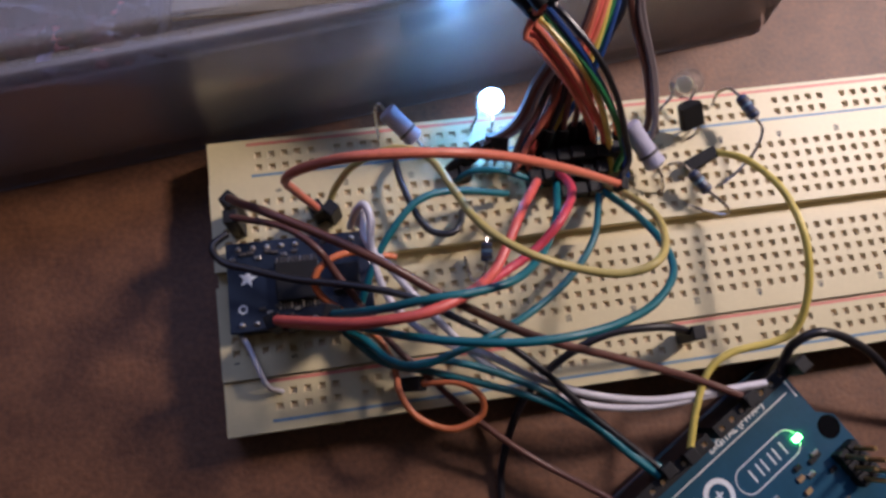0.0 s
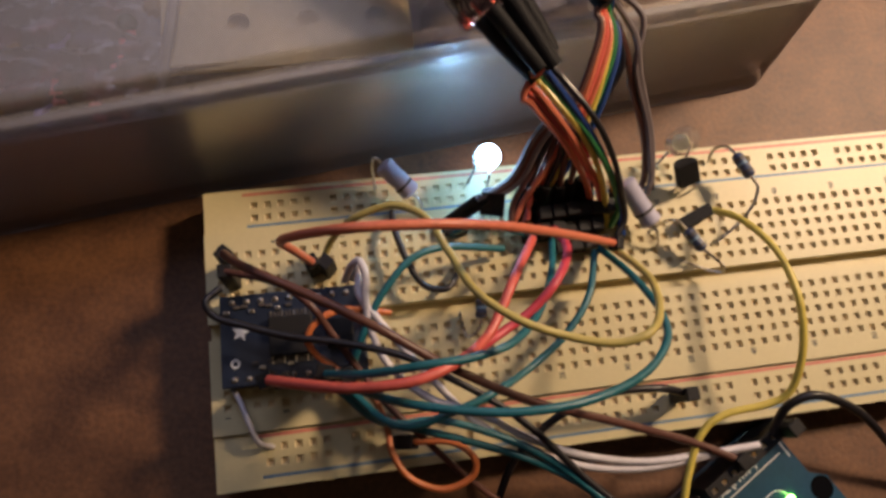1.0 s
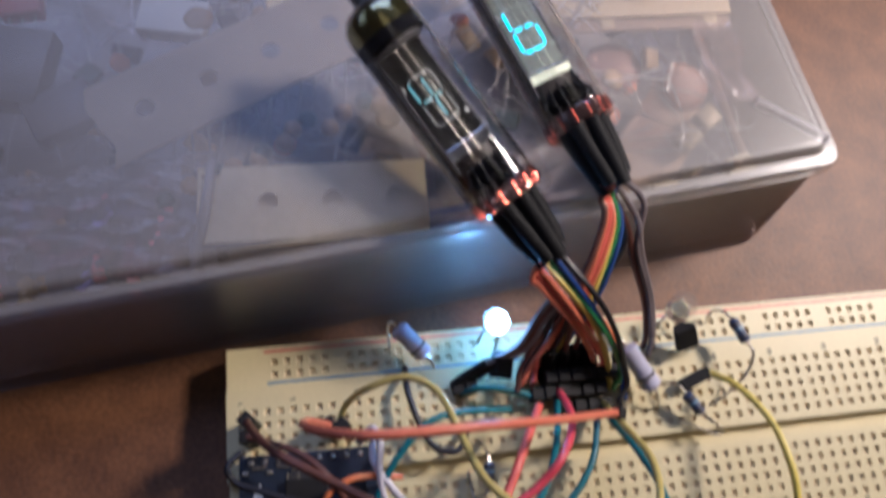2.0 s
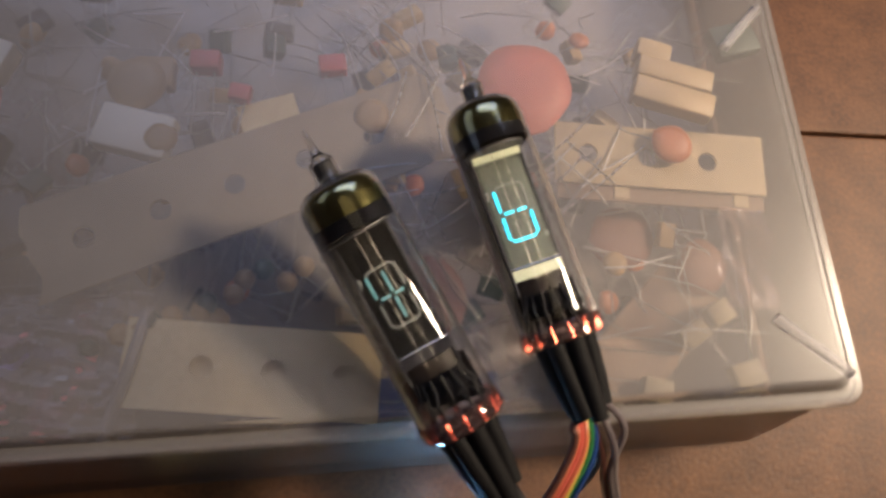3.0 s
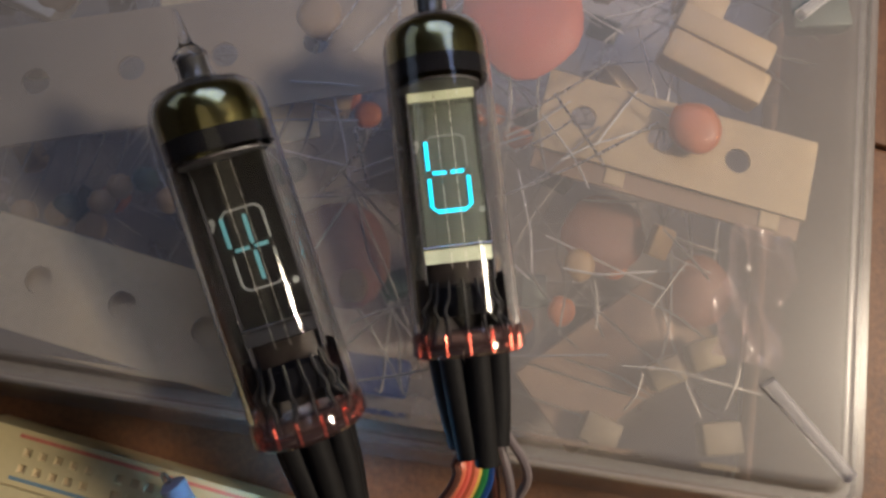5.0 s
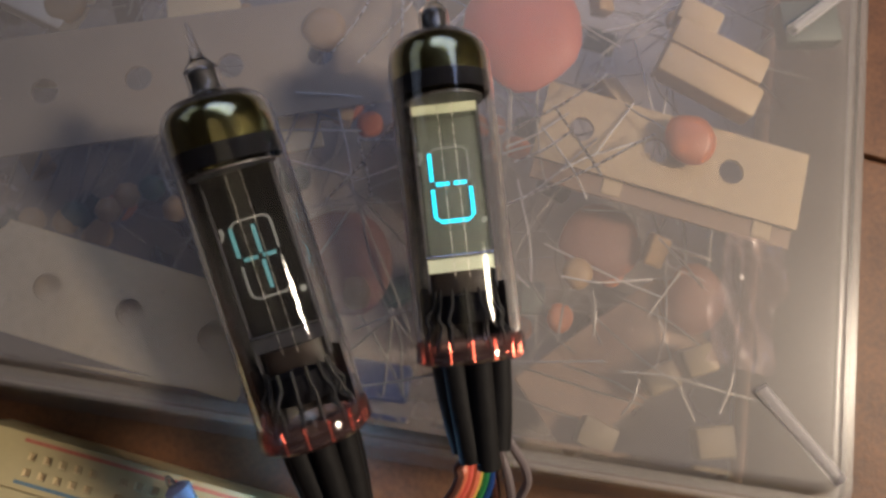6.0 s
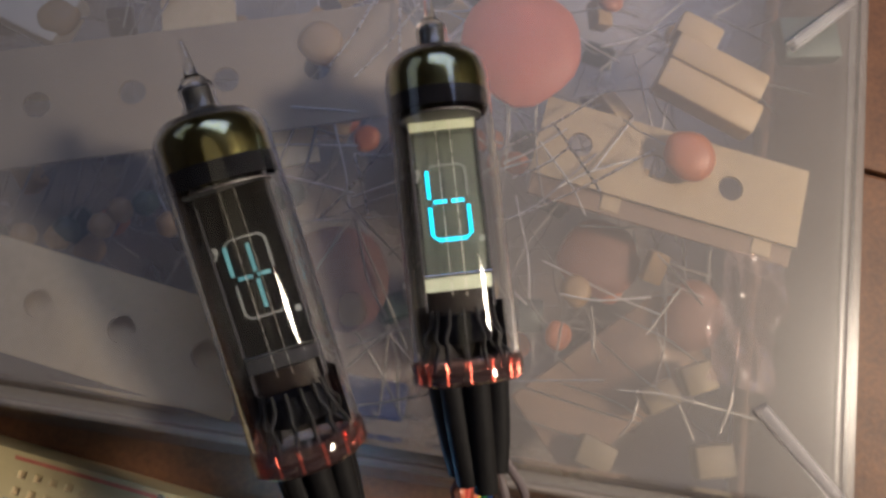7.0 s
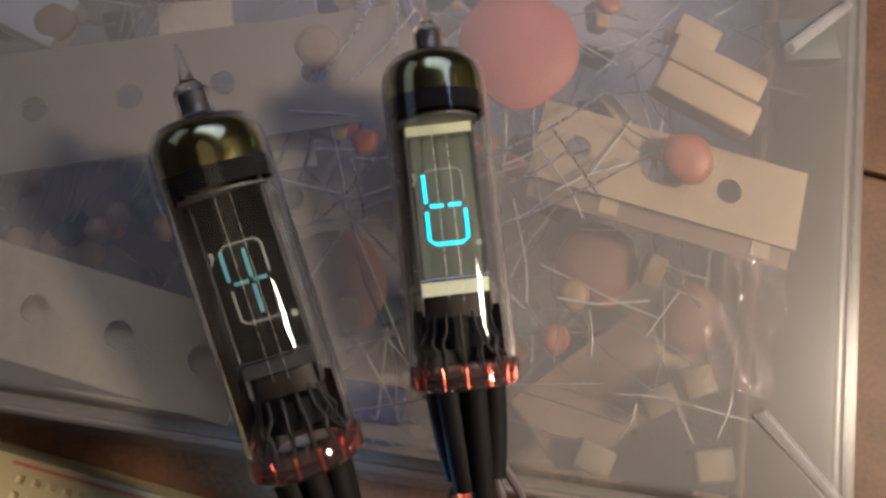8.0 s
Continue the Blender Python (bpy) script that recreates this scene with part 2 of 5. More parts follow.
# ---- the large structure ----
def slab(name, x0, x1, y0, y1, z0, z1, material, label, bevel=0.0):
    bm = box(bmesh.new(), x0, x1, y0, y1, z0, z1, bevel=bevel)
    return tagged(part(name, bm, material), label, name.split("_")[0], kind="structure")


# two table leaves that meet at a shallow seam beside the storage box
SEAM = pose(0, 0.1292, 0, 0, 0, 2.0)
near_leaf = slab("table_top", -900, 900, -600, -0.35, -22, 0, M_TABLE, "brown hardboard table top, mottled and worn", 0.9)
far_leaf = slab("table_leaf", -900, 900, 0.35, 700, -22, 0, M_TABLE, "brown hardboard table leaf beyond a narrow seam", 0.9)
near_leaf.matrix_world = far_leaf.matrix_world = SEAM
for x, y in ((-840, -540), (840, -540), (-840, 780), (840, 780)):
    slab("table_leg", x - 25, x + 25, y - 25, y + 25, -750, -22, M_TABLE, "plain square brown table leg")
slab("floor", -1600, 1600, -1600, 1600, -780, -750, M_WALL, "plain dull floor of the room")
slab("ceiling", -1600, 1600, -1600, 1600, 1700, 1730, M_CEIL, "plain pale ceiling of the room")
slab("wall_north", -1600, 1600, 1600, 1630, -750, 1700, M_WALL, "plain warm-toned room wall")
slab("wall_south", -1600, 1600, -1630, -1600, -750, 1700, M_WALL, "plain warm-toned room wall")
slab("wall_east", 1600, 1630, -1600, 1600, -750, 1700, M_WALL, "plain warm-toned room wall")
slab("wall_west", -1630, -1600, -1600, 1600, -750, 1700, M_WALL, "plain warm-toned room wall")

# ---- breadboard ----
P = 2.54
TOP = 9.5
RAIL = 8.7
X0, X1 = -2.8, 62 * P + 3.2


def perforated(x0, x1, y0, y1, z0, z1, hole_xs, hole_ys, keep=lambda i, j: True, half=0.54):
    """A block whose top has square contact wells at the crossings of hole_xs and hole_ys."""
    bm = bmesh.new()
    flare = 0.16
    xs = [x0] + [v for x in hole_xs for v in (x - half - flare, x - half, x + half, x + half + flare)] + [x1]
    ys = [y0] + [v for y in hole_ys for v in (y - half - flare, y - half, y + half, y + half + flare)] + [y1]

    def dip(i, j):
        u, v = (i - 1) // 4, (j - 1) // 4
        inside = (i - 1) % 4 in (1, 2) and (j - 1) % 4 in (1, 2) and 0 < i < len(xs) - 1 and 0 < j < len(ys) - 1
        return z1 - 0.12 if inside and keep(u, v) else z1
    grid = [[bm.verts.new((x, y, dip(i, j))) for j, y in enumerate(ys)] for i, x in enumerate(xs)]
    for i in range(len(xs) - 1):
        for j in range(len(ys) - 1):
            u, v = (i - 1) // 4, (j - 1) // 4
            corner = [grid[i][j], grid[i + 1][j], grid[i + 1][j + 1], grid[i][j + 1]]
            if i % 4 == 2 and j % 4 == 2 and keep(u, v):
                low = [bm.verts.new((c.co.x, c.co.y, z1 - 0.7)) for c in corner]
                for k in range(4):
                    f = bm.faces.new((corner[k], corner[(k + 1) % 4], low[(k + 1) % 4], low[k]))
                    f.material_index = 1
                bm.faces.new(low).material_index = 1
            else:
                bm.faces.new(corner)
    # skirt and underside
    rim = [grid[i][0] for i in range(len(xs))] + [grid[-1][j] for j in range(1, len(ys))] + [grid[i][-1] for i in range(len(xs) - 2, -1, -1)] + [grid[0][j] for j in range(len(ys) - 2, 0, -1)]
    low = [bm.verts.new((v.co.x, v.co.y, z0)) for v in rim]
    for k in range(len(rim)):
        bm.faces.new((rim[k], low[k], low[(k + 1) % len(rim)], rim[(k + 1) % len(rim)]))
    return bm


board = thing("breadboard", (78, 13, 0), "ivory solderless breadboard with red and blue rail lines", "breadboard")
cols = [c * P for c in range(63)]
part("terminal_strip", perforated(X0, X1, -4.6, 12.4, 0.3, TOP, cols, [r * P for r in range(5)]), (M_IVORY, M_HOLE), board)
part("terminal_strip", perforated(X0, X1, 15.4, 32.5, 0.3, TOP, cols, [r * P for r in range(7, 12)]), (M_IVORY, M_HOLE), board)
part("centre_groove", box(bmesh.new(), X0, X1, 12.4, 15.4, 0.3, TOP - 2.6), M_IVORY, board, "recessed ivory groove")
RX = [6.6 + P * (6 * g + k) for g in range(10) for k in range(5)]
for y0, y1, rows, red, blue in ((-14.2, -4.75, (-3.95 * P, -2.95 * P), -5.4, -12.4), (32.65, 41.2, (13.9 * P, 14.9 * P), 40.15, 33.7)):
    rail = part("power_rail", perforated(X0, X1, y0, y1, 0.3, RAIL, RX, rows), (M_IVORY, M_HOLE), board)
    part("red_line", box(bmesh.new(), 4.6, X1 - 6, red - 0.28, red + 0.28, RAIL, RAIL + 0.04), M_RED, rail, "printed red line")
    part("blue_line", box(bmesh.new(), 5.2, X1 - 6, blue - 0.28, blue + 0.28, RAIL, RAIL + 0.04), M_BLUE, rail, "printed blue line")
for x in (16, 60, 104, 148):
    bm = lathe(bmesh.new(), ((0, -1.3), (1.0, -1.3), (1.3, -0.9), (1.3, 0.2)), Matrix.Translation((x, -14.3, 5)) @ pose(0, 0, 0, 90), 16)
    part("side_peg", bm, M_IVORY, board, smooth=True)
part("adhesive_pad", box(bmesh.new(), X0 + 1, X1 - 1, -13.2, 40.2, 0, 0.3), M_WHITE, board)
for k in range(1, 64):
    if k == 1 or k % 5 == 0:
        for y in (-1.65, 30.0):
            lettering("column_number", str(k), 1.4, Matrix.Translation(((k - 1) * P, y, TOP + 0.01)) @ pose(0, 0, 0, 0, 0, 90), M_INK, board, 0.01)

# ---- storage box ----
M_LID = clear("cloudy_lid", (0.97, 0.965, 0.96), 0.20, (0.76, 0.70, 0.65), 0.24, 1.32, 0.10, 0.025, 0.0, 0.12)
M_BODY = clear("cloudy_wall", (0.97, 0.96, 0.95), 0.23, (0.86, 0.80, 0.74), 0.24, 1.30, 0.2, 0.03, 0.7)
M_FLOOR = clear("cloudy_floor", (0.86, 0.85, 0.84), 0.35, (0.50, 0.43, 0.38), 0.3, 1.40, 0.2, 0.02)
M_TIN = mat("bright_lead", (0.50, 0.47, 0.43), 0.55, 0.35, vary=0.1)
M_LEAD = mat("dull_lead", (0.26, 0.24, 0.22), 0.5, 0.8, vary=0.2)
M_CARD = mat("tape_card", (0.70, 0.55, 0.32), 0.75, vary=0.10, scale=150, bump=0.2)
M_CARD3 = mat("tan_card", (0.21, 0.135, 0.085), 0.75, vary=0.14, scale=150, bump=0.2)
M_CARD4 = mat("cream_card", (0.40, 0.30, 0.175), 0.75, vary=0.12, scale=150, bump=0.2)
M_CARD2 = mat("tape_card_grey", (0.33, 0.25, 0.165), 0.75, vary=0.10, scale=150, bump=0.2)
M_CAP = {
    "salmon": mat("salmon_ceramic", (0.46, 0.10, 0.05), 0.5, vary=0.08, scale=200), "orange": mat("orange_ceramic", (0.40, 0.115, 0.035), 0.45, vary=0.1, scale=200),
    "tan": mat("tan_ceramic", (0.34, 0.205, 0.085), 0.5, vary=0.12, scale=200), "white": mat("white_block", (0.78, 0.72, 0.60), 0.5, vary=0.05, scale=200),
    "red": mat("red_block", (0.50, 0.07, 0.07), 0.45, vary=0.1, scale=200), "cream": mat("cream_film", (0.44, 0.31, 0.16), 0.45, vary=0.08, scale=200),
    "green": mat("dark_green", (0.03, 0.06, 0.045), 0.5, vary=0.2, scale=200), "dark": mat("dark_device", (0.04, 0.037, 0.04), 0.45, vary=0.2, scale=200),
    # salmon ceramic darkened and dulled: the lid's haze put into the colour
    "hazed": mat("hazed_salmon_ceramic", (0.15, 0.055, 0.032), 0.6, vary=0.12, scale=200),
    "murky": mat("yellowed_film", (0.20, 0.15, 0.08), 0.55, vary=0.15, scale=200),
    "navy": mat("navy_block", (0.01, 0.03, 0.11), 0.45, vary=0.2, scale=200),
}
BOXM = Matrix.Translation((125.0, 64.0, 0)) @ pose(0, 0, 0, 0, 0, 6.5)
BX, BY = -245.0, 165.0


def rounded_loop(bm, x0, x1, y0, y1, r, z, n=6):
    vs = []
    for cx, cy, a in ((x1 - r, y1 - r, 0), (x0 + r, y1 - r, 90), (x0 + r, y0 + r, 180), (x1 - r, y0 + r, 270)):
        for k in range(n + 1):
            t = radians(a + 90 * k / n)
            vs.append(bm.verts.new(BOXM @ Vector((cx + r * math.cos(t), cy + r * math.sin(t), z))))
    return vs


def shell(loops, caps=(False, False)):
    """A skin through rounded rectangles given as (inset, radius, z, extra reach to the near side)."""
    bm = bmesh.new()
    rings = [rounded_loop(bm, BX + i, -i + e[1], i + e[0], BY - i, r, z) for i, r, z, e in loops]
    for a, b in zip(rings, rings[1:]):
        for k in range(len(a)):
            bm.faces.new((a[k], a[(k + 1) % len(a)], b[(k + 1) % len(a)], b[k]))
    if caps[0]:
        bm.faces.new(rings[0])
    if caps[1]:
        bm.faces.new(rings[-1])
    return bm


O, LOW = (-0.8, 0.3), (-5.4, -3.0)
storage = thing("storage_box", (0, 140, 0), "cloudy clear plastic storage box full of loose parts", "storage box")
part("box_body", shell(((1.2, 3, 30.2, O), (1.2, 3, 27.0, O), (0.2, 4, 0.6, LOW), (0.9, 4, 0.0, LOW), (3.0, 3, 0.0, LOW), (3.0, 3, 1.6, LOW), (2.0, 3, 3.0, LOW), (2.6, 3, 30.2, O), (1.2, 3, 30.2, O))), M_BODY, storage, smooth=True)
part("box_floor", shell(((3.2, 3, 0.5, LOW), (3.2, 3, 1.5, LOW)), (True, True)), M_FLOOR, storage)
lid = part("lid", shell(((0.9, 4, 27.6, O), (0, 4, 27.6, O), (0, 4, 31.4, O), (0.5, 3.6, 32.0, O), (2.6, 3, 32.1, O), (3.3, 3, 33.8, O), (3.8, 2.6, 34.2, O), (4.6, 2.4, 34.2, O), (7, 2.4, 34.2, O)), (False, True)), M_LID, storage, "hazy clear lid", smooth=True)
part("lid_lining", shell(((0.9, 4, 27.6, O), (0.9, 3.4, 31.0, O), (3.4, 2.6, 31.1, O), (4.2, 2.4, 33.2, O), (4.9, 2.4, 33.2, O), (7, 2.4, 33.2, O)), (False, True)), frosted("lid_inner_face", 1.2, 0.19, (0.96, 0.955, 0.95)), lid, smooth=True, shadow=False)
M_RIB = clear("clear_rib", (0.98, 0.98, 0.98), 0.20, (0.95, 0.91, 0.92), 0.35, 1.2)
for a, b in (((108.3, 77.2, 34.3), (121.5, 68.0, 33.6)), ((103.5, 132.2, 34.3), (111.2, 142.4, 34.2))):
    part("corner_rib", sweep(bmesh.new(), (a, [0.5 * (u + v) for u, v in zip(a, b)], b), 1.0, 12, 3), M_RIB, lid, "rounded moulded rib", smooth=True)


# ---- contents of the box ----
def tape(name, n, left, right, m, material, label, width=18.0, pitch=13.0, ragged=0.0):
    """A card tape with round sprocket holes along its middle."""
    bm = bmesh.new()
    cells = [(-pitch / 2 + k * pitch, pitch / 2 + k * pitch) for k in range(n)]
    w, h = width / 2, 0.35
    rnd = random.Random(n * 7 + int(width))
    for z in (h, -h):
        for k, (a, b) in enumerate(cells):
            x = (a + b) / 2
            ring = [bm.verts.new((x + 1.95 * math.cos(math.pi * i / 8), 1.95 * math.sin(math.pi * i / 8), z)) for i in range(16)]
            rim = []
            for i in range(16):
                c, s = math.cos(math.pi * i / 8), math.sin(math.pi * i / 8)
                q = max(abs(c) / (pitch / 2), abs(s) / w)
                rim.append(bm.verts.new((x + math.copysign(pitch / 2, c), math.copysign(w, s), z) if i % 4 == 2 else (x + c / q, s / q, z)))
            for i in range(16):
                bm.faces.new((ring[i], ring[(i + 1) % 16], rim[(i + 1) % 16], rim[i]))
        for x0, x1, flip in ((cells[0][0] - left, cells[0][0], 1), (cells[-1][1], cells[-1][1] + right, -1)):
            if x1 - x0 < 0.1:
                continue
            edge = [(x0 if flip > 0 else x1)] * 5
            ys = [-w + width * j / 4 for j in range(5)]
            torn = [bm.verts.new((e + ragged * rnd.uniform(-1, 1), y, z)) for e, y in zip(edge, ys)]
            flat = [bm.verts.new((x1 if flip > 0 else x0, y, z)) for y in ys]
            for j in range(4):
                bm.faces.new((torn[j], torn[j + 1], flat[j + 1], flat[j]))
    bmesh.ops.remove_doubles(bm, verts=bm.verts[:], dist=0.02)
    # close the thickness round the rims
    edges = [e for e in bm.edges if len(e.link_faces) == 1]
    up = {(round(v.co.x, 3), round(v.co.y, 3)): v for v in bm.verts if v.co.z > 0}
    down = {(round(v.co.x, 3), round(v.co.y, 3)): v for v in bm.verts if v.co.z < 0}
    for e in edges:
        if e.verts[0].co.z > 0:
            ks = [(round(v.co.x, 3), round(v.co.y, 3)) for v in e.verts]
            if all(k in down for k in ks):
                bm.faces.new((up[ks[0]], up[ks[1]], down[ks[1]], down[ks[0]]))
    bm.transform(m)
    return tagged(part(name, bm, material), label, "card tape", "card tapes in the box")


def at(x, y, z, turn=0.0, tip=0.0, roll=0.0):
    return Matrix.Translation((x, y, z)) @ Euler((radians(tip), radians(roll), radians(turn))).to_matrix().to_4x4()


tape("card_tape", 5, 2.5, 8, at(-13.2, 84.8, 30.6, 26.0, 1, 0), M_CARD2, "grey-tan card tape with round sprocket holes, torn at one end", 18, 13.4, 1.4)
tape("card_tape", 3, 7, 0, at(9.2, 64.0, 28.6, -1.0, 2, 0), M_CARD, "pale card tape with round sprocket holes under the lid", 15.0, 12.0)
tagged(part("card_strip", box(bmesh.new(), -6, 27, -6.4, 6.4, -0.3, 0.3, at(9.2, 64.2, 26.6, -2.0, 2, 0), 0.1), M_CARD), "plain pale card strip under the sprocket tape", "card strip")
tape("card_tape", 3, 0.5, 5.5, at(76.4, 109.0, 28.2, 0.0, 0, 0), M_CARD4, "pale tan card tape with round sprocket holes under the lid", 12.6, 12.0)
backing = tagged(part("card_strip", box(bmesh.new(), 70.5, 111.6, 99.6, 103.2, 26.9, 27.5, bevel=0.12), M_CARD3), "narrow tan card backing strip under the sprocket tape", "card strip")
for x in (83.1, 106.9):
    part("clip", box(bmesh.new(), x - 1.5, x + 1.5, 100.2, 103.0, 27.5, 27.8, bevel=0.12), M_CARD4, backing, "paler folded tab")
tagged(part("card_scrap", box(bmesh.new(), -5.5, 5.5, -4.5, 4.5, -0.3, 0.3, at(15.5, 110.5, 28.4, 22, 4, 0), 0.1), M_CARD), "off-white scrap of card under the long tape", "card scrap")
tagged(part("card_scrap", box(bmesh.new(), -4.2, 4.2, -3.2, 3.2, -0.3, 0.3, at(34.2, 96.2, 27.4, 27, 3, 0), 0.1), M_CARD), "off-white scrap of card under the long tape", "card scrap")
tagged(part("card_strip", box(bmesh.new(), -9, 21, -7.5, 7.5, -0.35, 0.35, at(89, 72.5, 13.0, 50, 3, 0), 0.1), M_CARD3), "plain tan card strip lying slanted in the box", "card strip")


def disc_cap(colour, r, thick, m, label, lead=14.0, lead_turn=-90):
    """A lens-shaped ceramic disc on two wire leads."""
    ob = new("disc_capacitor")
    tagged(ob, label, "capacitor", "loose capacitors in the box")
    bm = lathe(bmesh.new(), ((0, -thick / 2), (r * 0.55, -thick / 2), (r * 0.85, -thick * 0.36), (r, -thick * 0.1), (r, thick * 0.1), (r * 0.85, thick * 0.36), (r * 0.55, thick / 2), (0, thick / 2)), n=22)
    # dipped by hand: an uneven rim, drawn out towards the leads
    for v in bm.verts:
        a = math.atan2(v.co.y, v.co.x)
        k = 1 + 0.07 * noise.noise(Vector((math.cos(a) * 1.3 + m.translation.x, math.sin(a) * 1.3, r))) + 0.13 * max(0.0, math.cos(a - radians(lead_turn))) ** 8
        v.co.x, v.co.y = v.co.x * k, v.co.y * k
    part("disc", bm, M_CAP[colour], ob, smooth=True)
    for s in (-1, 1):
        t = radians(lead_turn)
        d, c = Vector((math.cos(t), math.sin(t), 0)), Vector((-math.sin(t), math.cos(t), 0))
        pts = [d * r * 0.8 + c * s * r * 0.35, d * (r + 2) + c * s * 2.0, d * (r + lead * 0.6) + c * s * 2.4 + Vector((0, 0, -1)), d * (r + lead) + c * s * 3.2]
        part("lead", sweep(bmesh.new(), pts, 0.16, 6, 3), M_LEAD, ob, smooth=True)
    ob.matrix_world = Matrix.Translation([v * MM for v in m.translation]) @ m.to_3x3().to_4x4()
    return ob


def block_cap(colour, a, b, c, m, label, lead=8.0, name="film_capacitor"):
    """A rounded rectangular part on two wire leads."""
    ob = new(name)
    tagged(ob, label, "capacitor", "loose capacitors in the box")
    part("case", box(bmesh.new(), -a / 2, a / 2, -b / 2, b / 2, -c / 2, c / 2, bevel=min(a, b, c) * 0.14), M_CAP[colour], ob, smooth=True)
    if lead:
        for s in (-1, 1):
            part("lead", sweep(bmesh.new(), ((s * a * 0.3, -b / 2 + 0.3, 0), (s * a * 0.32, -b / 2 - lead * 0.5, 0.4), (s * a * 0.36, -b / 2 - lead, -0.5)), 0.16, 6, 3), M_LEAD, ob, smooth=True)
    ob.matrix_world = Matrix.Translation([v * MM for v in m.translation]) @ m.to_3x3().to_4x4()
    return ob


disc_cap("salmon", 9.2, 3.6, at(63.6, 121.5, 31.0, 0, 2, 2), "large salmon ceramic disc capacitor", 16, -75)
# the deep discs take the dulled salmon, haze painted in
disc_cap("hazed", 8.0, 3.2, at(46.2, 80.0, 20, 0, 5, 0), "salmon ceramic disc capacitor deep in the box", 14, -40)
disc_cap("hazed", 6.4, 3.0, at(85.1, 94.9, 19, 0, 0, 5), "salmon ceramic disc capacitor deep in the box", 14, 200)
disc_cap("hazed", 5.5, 3.0, at(102.7, 90.3, 15, 0, 10, 5), "salmon ceramic disc capacitor deep in the box", 10, 100)
disc_cap("orange", 3.9, 2.6, at(92.6, 111.2, 31.2, 0, 4, 0), "orange ceramic disc capacitor", 7, 150)
disc_cap("tan", 5.2, 2.8, at(-9.3, 115.5, 30.5, 0, 3, 0), "tan ceramic disc capacitor", 10, -100)
disc_cap("tan", 3.0, 2.4, at(-3.3, 104.2, 31.4, 0, 0, 3), "tan ceramic disc capacitor", 5, 40)
disc_cap("tan", 2.3, 2.2, at(80.8, 86.8, 29.2, 0, 0, 3), "small tan ceramic disc capacitor", 8, -75)
disc_cap("tan", 3.4, 2.6, at(34.3, 112.2, 30.9, 0, 8, 0), "tan ceramic disc capacitor", 9, -50)
block_cap("white", 13.6, 8.6, 5.0, at(-8.2, 105.4, 29.6, -10, 0, 0), "white block capacitor on short leads")
block_cap("white", 11, 8, 6, at(-38.5, 119, 28.5, -16), "white block capacitor among loose parts")
block_cap("red", 8, 5.5, 4.5, at(-38, 110.5, 28.5, 5), "dull red block capacitor")
block_cap("red", 5.6, 4.0, 4.5, at(2.4, 121, 30.2, 4), "red block capacitor on long leads", 13)
block_cap("red", 4.0, 3.2, 3.5, at(9.5, 115.0, 30.2, -6), "small red block capacitor on long leads", 12)
block_cap("red", 5.2, 3.8, 3.5, at(26, 123.0, 29.5, 10), "dull red block capacitor", 9)
block_cap("tan", 8.0, 4.0, 4.0, at(34.5, 115.5, 28, -20), "tan dipped capacitor on long leads", 9)
block_cap("tan", 7.5, 6.5, 4.0, at(-7.5, 119, 27, 4), "tan block capacitor in the heap", 6)
block_cap("cream", 15.5, 4.8, 5.0, at(93.9, 126.6, 30.4, -12, 0, 0), "cream film capacitor in a row of three", 0)
block_cap("cream", 16.5, 5.4, 5.0, at(93.4, 121.45, 30.2, -13, 0, 0), "cream film capacitor in a row of three", 0)
block_cap("cream", 7.0, 4.2, 5.0, at(89.7, 131.5, 30.4, -13, 0, 0), "short cream film capacitor beside a row", 0)
block_cap("murky", 5.2, 4.6, 4.0, at(104.3, 80.7, 18, 32), "yellowed film capacitor deep in the box", 0)
block_cap("murky", 5.6, 4.2, 4.0, at(99.3, 76.4, 17, 38), "yellowed film capacitor deep in the box", 0)
block_cap("murky", 6.2, 5.0, 4.0, at(109.8, 69.2, 16, 20), "yellowed film capacitor deep in the box", 0)
block_cap("murky", 5.8, 4.6, 4.0, at(91.7, 65.2, 16, -10), "yellowed film capacitor deep in the box", 0)
block_cap("green", 9.5, 7.2, 4, at(107.0, 136.0, 30.6, 20), "dark green block component", 0)
block_cap("dark", 20, 17, 7, at(-42, 97, 27, -10), "dark grey power device on three leads", 14, "power_device")
block_cap("dark", 13, 10, 6, at(-29, 86, 27, 25), "dark brown plastic component", 6, "power_device")
block_cap("navy", 24, 6, 9, at(50.0, 63.5, 9.0, 6.5), "dark blue block lying at the box wall", 0, "component_case")

# loose small parts in the heap
rnd = random.Random(5)
heap = [disc_cap("tan", 2.6, 2.2, at(-30, 150, 20), "small tan capacitor in the heap", 9), disc_cap("orange", 2.2, 2.0, at(-36, 150, 20), "small orange capacitor in the heap", 9),
        block_cap("tan", 5, 3.2, 3, at(-42, 150, 20), "small tan box capacitor in the heap", 8), block_cap("green", 5, 4, 3, at(-48, 150, 20), "small dark component in the heap", 8),
        block_cap("cream", 6, 3.4, 3, at(-54, 150, 20), "small cream capacitor in the heap", 8), block_cap("dark", 6, 4, 3, at(-60, 150, 20), "small dark component in the heap", 8)]
for k in range(110):
    w = BOXM @ Vector((rnd.uniform(-178, -20), rnd.uniform(18, 104), 0))
    m = Matrix.Translation((w.x * MM, w.y * MM, rnd.uniform(12, 25) * MM)) @ Euler((rnd.uniform(-0.5, 0.5), rnd.uniform(-0.5, 0.5), rnd.uniform(0, 6.3))).to_matrix().to_4x4()
    copy_thing(rnd.choice(heap), m)

